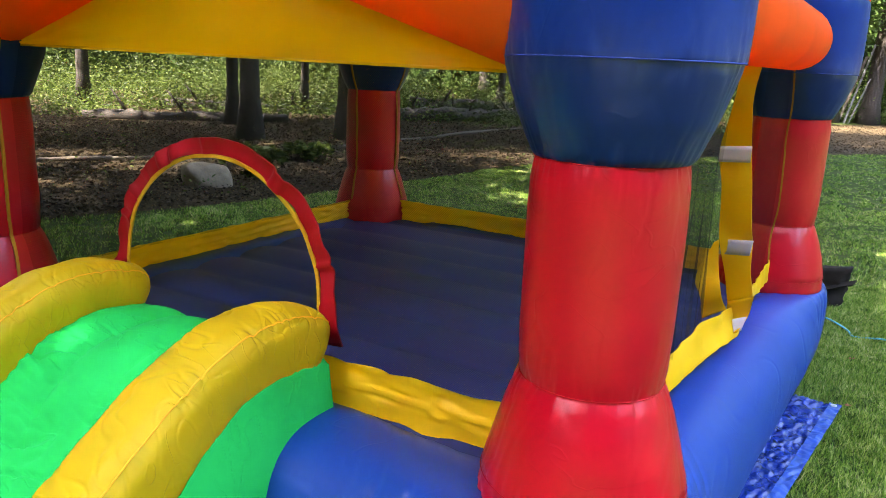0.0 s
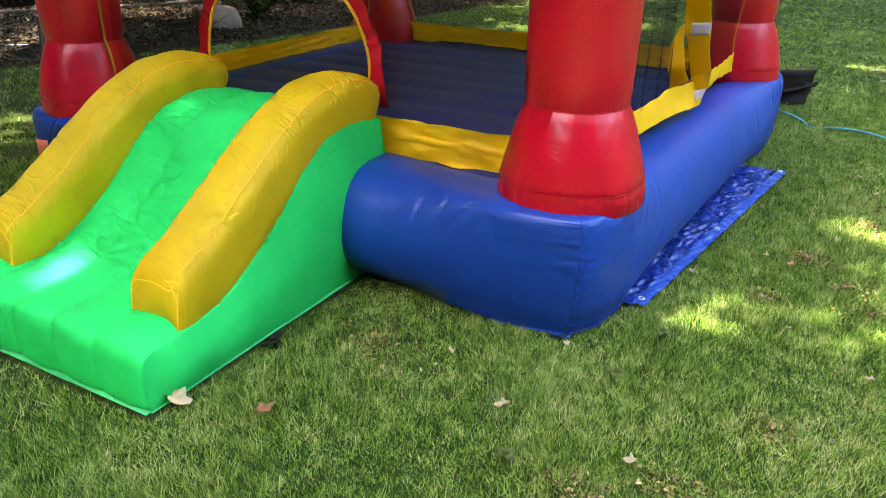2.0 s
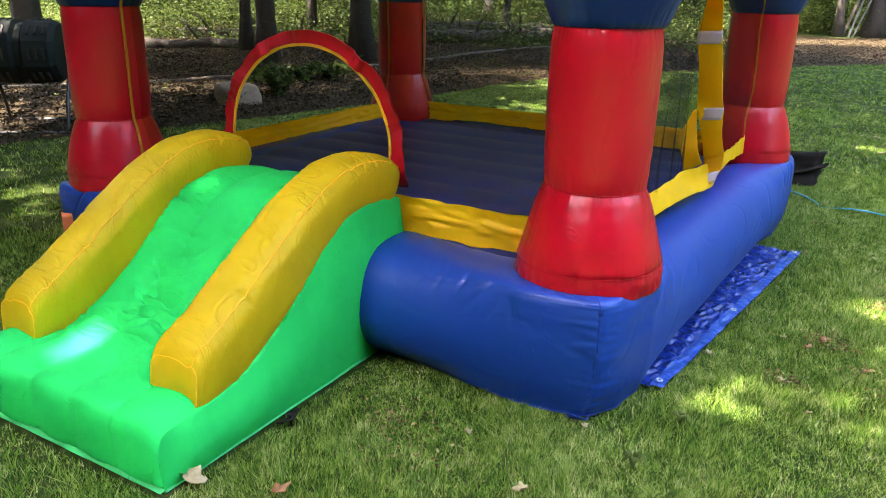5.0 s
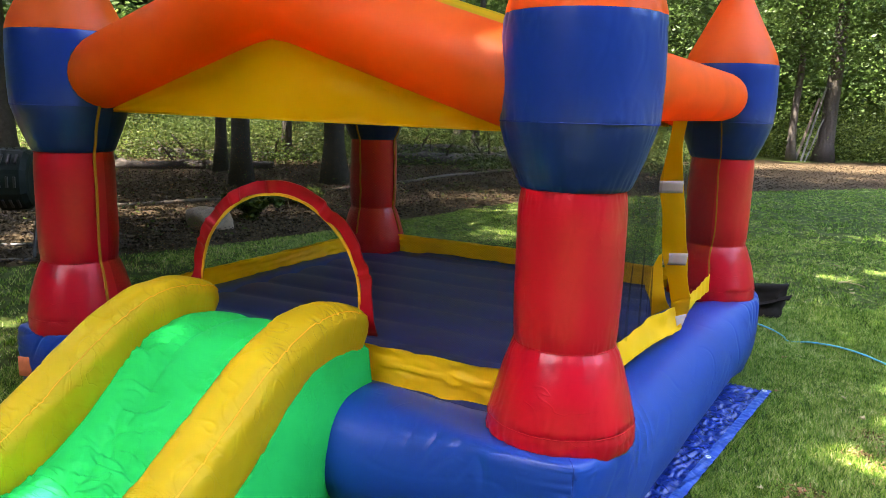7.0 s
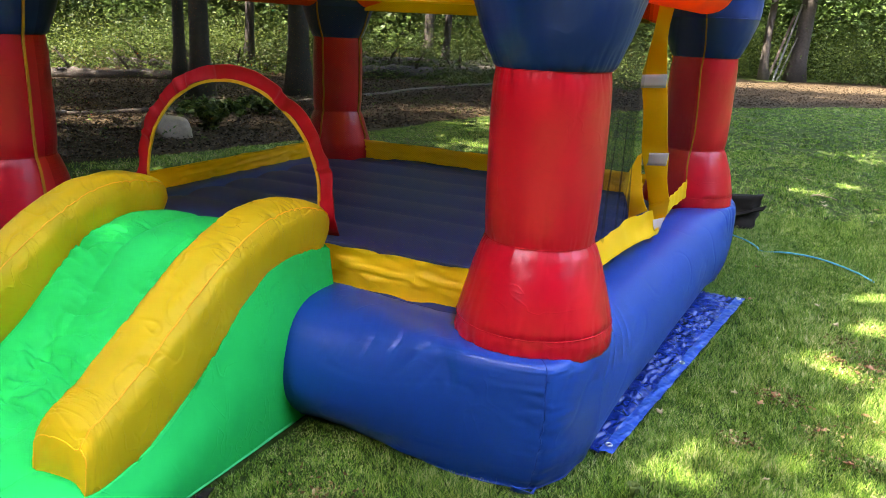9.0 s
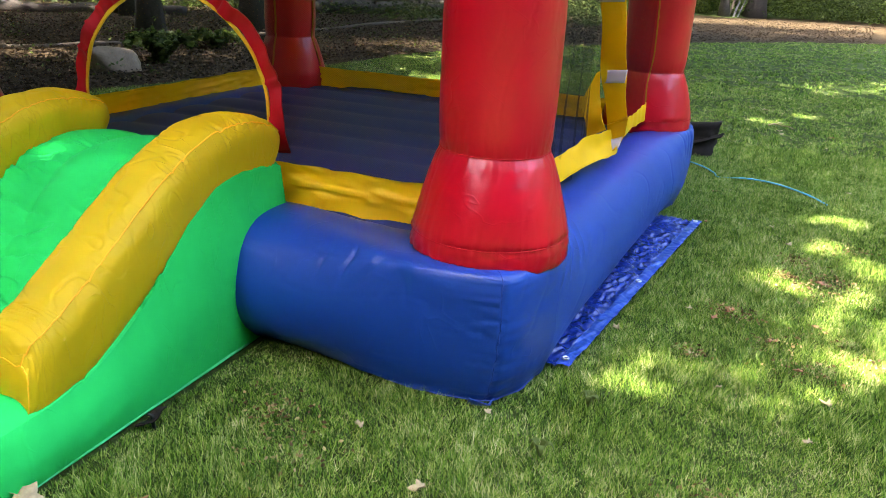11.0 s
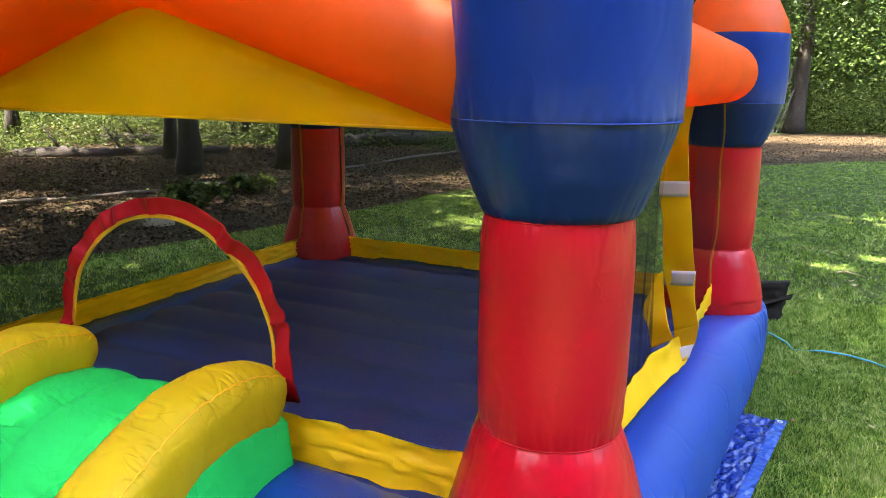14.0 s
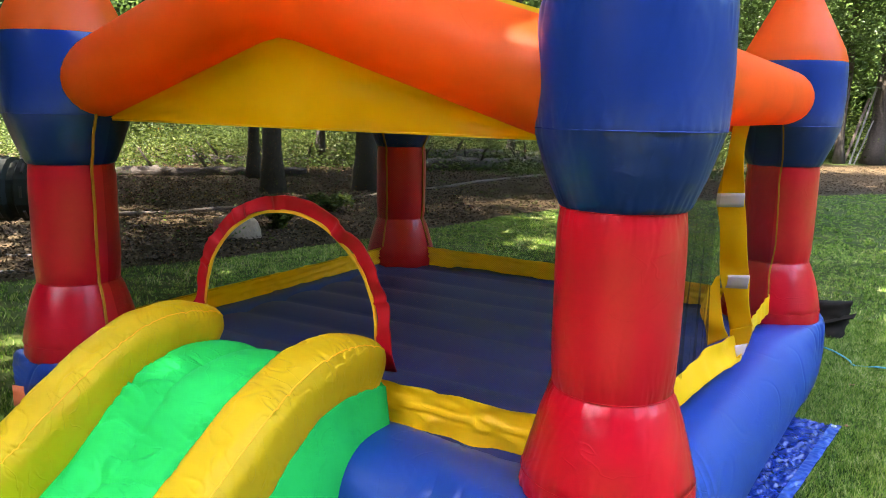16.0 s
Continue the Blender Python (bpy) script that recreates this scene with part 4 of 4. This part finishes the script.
def sector(n, d0, d1, a0, a1, g, power=1.0):
    """Places in a ring sector round the lawn; angles in degrees to the right of straight ahead."""
    d = d0 + (d1 - d0) * g.uniform(size=n) ** power
    a = np.radians(g.uniform(a0, a1, n))
    return 0.6 + d * np.sin(a), -2.0 + d * np.cos(a), d


# undergrowth: leafy clumps on the woodland floor
g = np.random.default_rng(3)
cx, cy, cd = sector(620, 20, 36, -76, -9, g, 0.8)
ch = 0.2 + (cd - 20) / 16 * g.uniform(0.5, 2.6, 620)
k = g.integers(0, 620, 110000)
P = np.stack([cx[k] + g.normal(size=110000) * 0.55, cy[k] + g.normal(size=110000) * 0.55, np.abs(g.normal(size=110000)) * ch[k] * 0.55 + 0.05], 1)
tagged(many_quads("undergrowth", leaf_cloud(P, 0.09), 4, BUSH), "bright green woodland undergrowth in patches of sun", "undergrowth", kind="stuff")
cx, cy, cd = sector(130, 33, 42, -9, 14, g)
k = g.integers(0, 130, 70000)
P = np.stack([cx[k] + g.normal(size=70000) * 0.8, cy[k] + g.normal(size=70000) * 0.6, np.abs(g.normal(size=70000)) * 0.9 + 0.05], 1)
tagged(many_quads("shrubs", leaf_cloud(P, 0.12), 4, BUSH), "bright green shrubs behind the far lawn", "shrubs", kind="stuff")
# distant woods ahead; beyond 24 degrees, unseen leaf walls added to block low sky light
# 189 to 203 degrees stays low: a sky gap for highlights on the pillars
for d0, d1, n, size, top, a0, a1 in ((34, 44, 230000, 0.3, 15.0, -86, 24), (44, 58, 75000, 1.3, 24.0, -90, 28), (36, 48, 16000, 1.5, 11.0, 24, 105), (19, 34, 21000, 1.35, 27.0, 105, 189), (19, 34, 1800, 1.35, 9.0, 189, 203), (19, 34, 17000, 1.35, 27.0, 203, 270)):
    x, y, d = sector(n, d0, d1, a0, a1, g)
    lift = g.uniform(0, 1, n) ** 0.85
    lumpy = np.sin(x * 0.55 + 1.3 * np.sin(y * 0.4)) * np.sin(y * 0.5 + lift * 9)
    keep = lumpy > (0.05 if d0 == 34 else -0.85)
    P = np.stack([x, y, lift * top], 1)[keep]
    tagged(many_quads("woods_screen", leaf_cloud(P, size), 4, LEAF), "dense dark green woods closing the view, and unseen behind to block sky light", "woods", kind="stuff")

rows = []
for zz in (-1, 8, 18, 30):
    rows.append([(0.6 + 64 * math.cos(a), 64 * math.sin(a), zz) for a in [2 * math.pi * k / 64 for k in range(64)]])
tagged(part("backdrop", loft(rows), soil("distant_leaves", (0.012, 0.03, 0.006), (0.03, 0.07, 0.012), (0.07, 0.13, 0.02), 0.25)), "dark green depth of the distant woods", "woods", kind="structure")

# leaf litter on the mulch
ex = np.array([p.x for p in EDGE_PATH])
ey = np.array([p.y for p in EDGE_PATH])


def mulch_depth(x, y):
    """How far behind the lawn's edge (positive: in the mulch)."""
    yy = np.interp(x, ex, ey)
    return y - yy


x, y, d = sector(150000, 7, 31, -76, 6, g, 1.3)
keep = (mulch_depth(x, y) > 0.05) & ((x < -3) | (mulch_depth(x, y) < 12))
x, y, d = x[keep], y[keep], d[keep]
P = np.stack([x, y, g.uniform(0.01, 0.05, len(x))], 1)
tagged(many_quads("leaf_litter", leaf_cloud(P, 0.044, 0.25), 4, LITTER), "brown fallen leaves and bark over the woodland floor", "leaf litter", kind="stuff")
# low green sprouts in the mulch
x, y, d = sector(160, 9, 19, -74, -12, g)
keep = mulch_depth(x, y) > 0.8
x, y = x[keep], y[keep]
k = g.integers(0, len(x), 1300)
P = np.stack([x[k] + g.normal(size=1300) * 0.2, y[k] + g.normal(size=1300) * 0.2, np.abs(g.normal(size=1300)) * 0.12 + 0.03], 1)
tagged(many_quads("seedlings", leaf_cloud(P, 0.055), 4, BUSH), "low green seedlings scattered in the mulch", "seedlings", kind="stuff")


def log(a, b, r, label, seed, material=None):
    t = thing("log", label, "log", a)
    n = 36
    a, b = Vector(a), Vector(b)
    path = [(b - a) * (k / n) + Vector((0, 0, r * 0.85 + 0.1 * r * math.sin(k * 0.5 + seed))) + Vector((0.35 * r * math.sin(k * 0.4 + seed), 0.35 * r * math.cos(k * 0.28), 0)) for k in range(n + 1)]
    bm = tube(path, [r * (1 - 0.3 * k / n) * (1 + 0.22 * noise.noise(Vector((k * 0.45, seed, 1))) + 0.12 * noise.noise(Vector((k * 1.3, seed, 4)))) for k in range(n + 1)], 16)
    for v in bm.verts:
        v.co += Vector((noise.noise(v.co * 5), noise.noise(v.co * 5 + Vector((9, 0, 0))), noise.noise(v.co * 6))) * r * 0.22
    part("log_body", bm, material or BARK, t)
    for k in range(3):
        p = Vector(path[8 + 10 * k])
        part("branch_stub", tube([p, p + Vector((0.2 * math.sin(seed + k), -0.15, 0.35)), p + Vector((0.45 * math.sin(seed + k), -0.2, 0.6))], [r * 0.25, r * 0.18, r * 0.08], 7, up=Vector((0.9, 0.1, 0.1))), material or BARK, t)


log((-11.5, 15.2, 0), (-8.0, 19.5, 0), 0.2, "fallen mossy log lying in the leaf litter", 1)
log((-12.5, 18.5, 0), (-8.2, 22.5, 0), 0.26, "fallen brown log with broken stubs", 2)
log((-10.8, 16.0, 0), (-7.4, 21.5, 0.2), 0.14, "fallen grey branch lying over the leaf litter", 3)
log((-15.5, 9.5, -0.1), (-12.0, 12.6, -0.08), 0.17, "dark rotting log half sunk in leaf litter", 4)
log((-17.5, 13.5, -0.12), (-13.5, 16.0, -0.1), 0.2, "dark rotting log half sunk in leaf litter", 5)

border = thing("timber_border", "thin weathered timber poles edging the woodland path", "garden edging")
bp = [(-10.6, 3.2), (-9.1, 5.5), (-8.4, 7.0), (-8.0, 9.2), (-7.8, 11.8), (-7.7, 15.2), (-7.0, 17.5)]
for (xa, ya), (xb, yb) in zip(bp, bp[1:]):
    part("pole", tube([(xa + (xb - xa) * k / 6, ya + (yb - ya) * k / 6, 0.03 + 0.012 * math.sin(k + xa)) for k in range(7)], 0.034, 9), TIMBER, border)

# boulder and fern
bm = bmesh.new()
bmesh.ops.create_icosphere(bm, subdivisions=4, radius=1)
for v in bm.verts:
    c = v.co.copy()
    q = 1 + 0.16 * noise.noise(c * 1.6) + 0.05 * noise.noise(c * 5)
    v.co = Vector((math.copysign(abs(c.x) ** 0.75, c.x) * 0.3 * q, math.copysign(abs(c.y) ** 0.8, c.y) * 0.25 * q, math.copysign(abs(c.z) ** 0.7, c.z) * 0.18 * q + 0.09 - 0.06 * c.x))
b = part("boulder", bm, STONE)
b.location = (-6.55, 4.95, 0)
b.rotation_euler = (0, 0, radians(55))
tagged(b, "rounded tan boulder resting on the mulch", "boulder")


def fern(x, y, r, h, n, seed, label):
    t = thing("fern", label, "plant", (x, y, 0))
    gg = np.random.default_rng(seed)
    for k in range(9):
        a = 2 * math.pi * k / 9 + gg.uniform(-0.2, 0.2)
        pts = [Vector((math.cos(a) * r * f, math.sin(a) * r * f, h * math.sin(f * 2.2))) for f in [i / 8 for i in range(9)]]
        C = np.array([tuple(p) for p in pts for _ in range(n)]) + gg.normal(size=(9 * n, 3)) * 0.03
        fr = part("frond", tube(pts, 0.005, 5), BUSH, t)
        many_quads("leaflets", leaf_cloud(C, 0.1), 4, BUSH, fr)


fern(-6.6, 5.75, 0.42, 0.34, 16, 5, "low green leafy plant beside the boulder")
fern(-7.2, 7.6, 0.35, 0.22, 10, 6, "low green leafy plant in the mulch")

# compost tumbler on its stand
tum = thing("compost_tumbler", "black plastic compost tumbler on a bent tube stand", "composter", (-6.95, 2.42, 0))
tum.rotation_euler = (0, 0, radians(38))
rings = []
prof = [(-0.36, 0.24), (-0.35, 0.29), (-0.3, 0.325), (-0.06, 0.34), (-0.03, 0.30), (0.03, 0.30), (0.06, 0.34), (0.3, 0.325), (0.35, 0.29), (0.36, 0.24)]
for xx, rr in prof:
    ring = []
    for k in range(48):
        a = 2 * math.pi * k / 48
        oct_r = rr * (math.cos(math.pi / 8) / math.cos(((a + math.pi / 8) % (math.pi / 4)) - math.pi / 8)) * (1.0 + 0.025 * math.cos(a * 8))
        ring.append((xx, oct_r * math.cos(a), 0.78 + oct_r * math.sin(a)))
    rings.append(ring)
drum = part("drum", loft(rings, caps=True), PLASTIC, tum, "black ribbed plastic drum", smooth=False)
for k in range(8):
    a = 2 * math.pi * k / 8
    for sx in (-0.19, 0.19):
        for q in range(3):
            bm = bmesh.new()
            bmesh.ops.create_cube(bm, size=1)
            m = Matrix.Translation((0, 0, 0.78)) @ Matrix.Rotation(a, 4, "X") @ Matrix.Translation((sx + (q - 1) * 0.07, 0.318, 0.0)) @ Matrix.Diagonal((0.022, 0.02, 0.11, 1))
            bmesh.ops.transform(bm, matrix=m, verts=bm.verts)
            part("vent_rib", bm, TUBE_STEEL, drum, smooth=False)
for sx in (-0.43, 0.43):
    part("stand_leg", tube(smooth_path([(sx, -0.42, 0.02), (sx, -0.3, 0.35), (sx, -0.04, 0.8), (sx, 0.04, 0.8), (sx, 0.3, 0.35), (sx, 0.42, 0.02)], 6), 0.017, 8, up=Vector((1, 0, 0))), TUBE_STEEL, tum)
for sy in (-0.42, 0.42):
    part("stand_foot", tube([(-0.5, sy, 0.02), (0, sy, 0.02), (0.5, sy, 0.02)], 0.017, 8), TUBE_STEEL, tum)
part("axle", tube([(-0.45, 0, 0.78), (0.45, 0, 0.78)], 0.014, 8), TUBE_STEEL, tum)

# boards leaning on the far tree
for k, (dx, w, h, m, lb) in enumerate(((-0.75, 0.07, 2.9, PALE_WOOD, "long pale weathered board leaning against a tree"), (-0.95, 0.09, 2.5, TIMBER, "brown weathered board leaning against a tree"), (-0.6, 0.05, 1.7, PALE_WOOD, "narrow pale board leaning against a tree"))):
    bm = bmesh.new()
    bmesh.ops.create_cube(bm, size=1)
    bmesh.ops.transform(bm, matrix=Matrix.Diagonal((w, 0.05, h, 1)), verts=bm.verts)
    bmesh.ops.bevel(bm, geom=bm.edges[:], offset=0.006, segments=1)
    bmesh.ops.transform(bm, matrix=Matrix.Translation((0, 0, h / 2)), verts=bm.verts)
    o = tagged(part("board", bm, m, smooth=False), lb, "board", "boards leaning on the tree")
    o.location = (dx - 0.15, 30.1, 0)
    o.rotation_euler = (radians(-6), radians(12 + 2 * k), 0)

# ---- grass ----
def blades(x, y, h, w, g):
    n = len(x)
    a = g.uniform(0, 2 * np.pi, n)
    lean = g.uniform(0.1, 1.15, n) * h
    b = a + g.normal(size=n) * 0.9
    base = np.stack([x, y, np.zeros(n)], 1)
    sd = np.stack([np.cos(a + np.pi / 2), np.sin(a + np.pi / 2), np.zeros(n)], 1) * (w / 2)[:, None]
    tip = base + np.stack([np.cos(b) * lean, np.sin(b) * lean, h], 1)
    return np.stack([base - sd, base + sd, tip], 1)


def clear_of_house(x, y):
    inside = (x > -2.9) & (x < -0.03 + 0.066 * y) & (y > 0.06) & (y < 3.2)
    inside &= ~((x > -0.3) & (y < -0.03))
    slide = (x > -2.02) & (x < -0.925) & (y > -1.085) & (y < 0.2)
    under = (x > -0.4) & (x < 0.175 + 0.1335 * (y - 0.4)) & (y > 0.42) & (y < 2.4)
    return ~(inside | slide | under)


def lawn(n, x0, x1, y0, y1, hm, wm, seed):
    g = np.random.default_rng(seed)
    # blades stand in tufts
    m = n // 10
    k = g.integers(0, m, n)
    cx, cy = g.uniform(x0, x1, m), g.uniform(y0, y1, m)
    x, y = cx[k] + g.normal(size=n) * hm * 0.5, cy[k] + g.normal(size=n) * hm * 0.5
    ok = clear_of_house(x, y) & (mulch_depth(x, y) < -0.02 + 0.1 * g.normal(size=n))
    x, y = x[ok], y[ok]
    tuft = 0.75 + 0.35 * np.sin(x * 5.1 + 2 * np.sin(y * 3.3)) * np.sin(y * 4.7 + 1.5 * np.sin(x * 2.9))
    h = hm * tuft * g.uniform(0.45, 1.3, len(x)) * g.uniform(0.5, 1.35, m)[k[ok]]
    # shorter round the house and the slide, to keep their hems in view
    h *= np.where(((x > -1.0) & (x < 0.14) & (y > -0.04) & (y < 0.5)) | ((x < -0.85) & (x > -2.1) & (y > -1.16) & (y < 0.2)), 0.5, 1.0)
    return blades(x, y, h, wm * g.uniform(0.7, 1.3, len(x)), g)


V = np.concatenate([lawn(460000, -1.2, 1.8, -1.6, 1.2, 0.031, 0.0033, 1), lawn(330000, 0.1, 2.3, 1.0, 5.0, 0.034, 0.004, 2), lawn(140000, -3.6, -0.9, -1.6, 1.0, 0.042, 0.0046, 3), lawn(260000, -5.6, 2.8, 3.0, 9.0, 0.03, 0.006, 4), lawn(40000, -6.8, -2.7, 0.0, 5.5, 0.042, 0.008, 6), lawn(190000, -5.0, 5.0, 8.0, 24.0, 0.03, 0.012, 5)])
tagged(many_quads("grass", V, 3, GRASS), "short mown green grass with drier yellowed patches", "grass", kind="stuff")


# ---- fallen leaves on the lawn ----
def dry_leaf(mat_, seed, curl):
    g = random.Random(seed)
    bm = bmesh.new()
    n = 18
    rim = []
    for k in range(n):
        a = 2 * math.pi * k / n
        r = 0.032 * (0.72 + 0.32 * math.cos(a)) * (1 + 0.28 * math.sin(5 * a + seed)) * g.uniform(0.9, 1.1)
        x, y = r * math.cos(a) * 1.4, r * math.sin(a)
        rim.append(bm.verts.new((x, y, 0.006 + curl * y * y * 22 + 0.006 * math.sin(a * 3 + seed))))
    c = bm.verts.new((0, 0, 0.004))
    for k in range(n):
        bm.faces.new((rim[k], rim[(k + 1) % n], c))
    geo = bmesh.ops.extrude_face_region(bm, geom=bm.faces[:])
    for v in geo["geom"]:
        if isinstance(v, bmesh.types.BMVert):
            v.co.z += 0.0015
    stem = tube([(-0.028, 0, 0.005), (-0.045, 0.002, 0.008), (-0.062, 0.008, 0.006)], 0.0012, 5, bm=bm)
    return tagged(part("dry_leaf", stem, mat_), "curled dry tan oak leaf lying on the grass" if mat_ is DRY else "russet dry leaf lying on the grass", "leaf", "fallen leaves on the lawn")


kinds = [dry_leaf(DRY, 1, 1.0), dry_leaf(DRY_RED, 2, 0.6), dry_leaf(DRY, 3, 1.6)]
spots = [(-0.93, -0.98, 1.25, 0), (-0.65, -0.89, 0.8, 1), (-0.31, -0.31, 0.8, 2), (-0.02, -0.49, 1.1, 2), (0.01, -0.05, 0.8, 0), (0.68, 0.46, 0.55, 0), (0.83, 2.52, 1.0, 0), (0.95, 0.72, 0.8, 1), (0.57, 0.68, 0.7, 0), (0.91, 2.23, 0.9, 2), (0.46, 3.15, 0.9, 1), (0.27, 0.76, 0.8, 0), (0.97, 0.24, 0.7, 2), (0.87, 5.6, 1.3, 0), (0.47, 2.43, 0.7, 1), (0.62, 1.05, 1.0, 1), (0.52, 1.1, 0.8, 0), (0.4, -0.55, 1.0, 2), (1.3, 3.6, 1.0, 0), (0.7, 7.0, 1.3, 0), (-2.9, -0.6, 0.9, 1), (-4.6, 1.7, 1.2, 1), (0.68, 1.18, 1.2, 1), (1.01, 1.16, 1.0, 1), (0.85, 0.93, 1.0, 1), (1.03, 0.51, 1.1, 0), (1.31, 5.7, 1.2, 1), (0.86, 5.74, 1.5, 0), (1.05, 1.7, 1.2, 1)]
for i, (x, y, sc, k) in enumerate(spots):
    sc *= 1.0 if i < 2 else 0.58
    m = pose(x, y, 0.025, 8 * math.sin(i), 8 * math.cos(i * 2), 77 * i)
    if i < 3:
        o = kinds[[0, 1, 2][i]]
        o.matrix_basis = m @ Matrix.Scale(sc, 4)
    else:
        o = copy_thing(kinds[k], m)
        o.scale = (sc, sc, sc)


g = np.random.default_rng(17)
dc = np.array([(0.68, 1.17, 0.06), (0.73, 1.15, 0.05), (0.85, 0.93, 0.04), (1.0, 0.77, 0.08), (0.58, 0.7, 0.04), (1.02, 1.62, 0.09), (1.1, 1.78, 0.07), (0.9, 1.75, 0.04), (1.2, 2.3, 0.1), (1.05, 1.05, 0.06), (0.3, -0.75, 0.06), (0.5, -0.6, 0.05), (-0.45, -0.5, 0.08), (-0.6, -0.35, 0.07), (0.95, 2.0, 0.05), (0.7, -0.2, 0.05), (1.3, 0.9, 0.09)])
k = g.integers(0, len(dc), 1700)
P = np.stack([dc[k, 0] + g.normal(size=1700) * dc[k, 2], dc[k, 1] + g.normal(size=1700) * dc[k, 2] * 0.8, g.uniform(0.012, 0.034, 1700)], 1)
tagged(many_quads("dead_leaf_bits", leaf_cloud(P, 0.017, 0.3), 4, leafy("dead_bits", [(0.06, 0.035, 0.015), (0.2, 0.13, 0.05), (0.42, 0.32, 0.15)], 0.8, 0.1, 3.0)), "crumbled brown leaf bits and dry thatch in the lawn", "leaf litter", kind="stuff")


twig = thing("twig", "thin pale crooked twig lying on the lawn", "twig", (0.86, 6.0, 0.03))
part("stick", tube(smooth_path([(-0.11, 0.02, 0), (-0.05, 0.05, 0.012), (0.02, 0.03, 0.006), (0.07, -0.03, 0.012), (0.12, -0.05, 0)], 6), [0.009 - 0.0002 * k for k in range(25)], 7), DRY, twig)
part("side_shoot", tube([(-0.04, 0.05, 0.01), (-0.02, 0.1, 0.02), (0.02, 0.13, 0.012)], 0.004, 6), DRY, twig)


def weed(x, y, n, size, seed):
    t = thing("weed", "small broad-leaved weed growing in the lawn", "weed", (x, y, 0), "weeds in the lawn")
    g = random.Random(seed)
    for k in range(n):
        a = 2 * math.pi * k / n + g.uniform(-0.3, 0.3)
        L = size * g.uniform(0.7, 1.2)
        path = [Vector((math.cos(a) * L * f, math.sin(a) * L * f, 0.03 + 0.05 * math.sin(f * 2.6))) for f in [i / 6 for i in range(7)]]
        half = [Vector((-math.sin(a), math.cos(a), 0)) * (0.002 + 0.008 * math.sin(math.pi * min(1, f / 6 * 1.0)) ** 0.8) for f in range(7)]
        part("weed_leaf", ribbon(path, half, 0.001, nacross=2), BUSH, t)


weed(0.3, 0.12, 7, 0.032, 1)
weed(0.23, -0.21, 5, 0.036, 2)
weed(0.1, -0.75, 6, 0.03, 3)
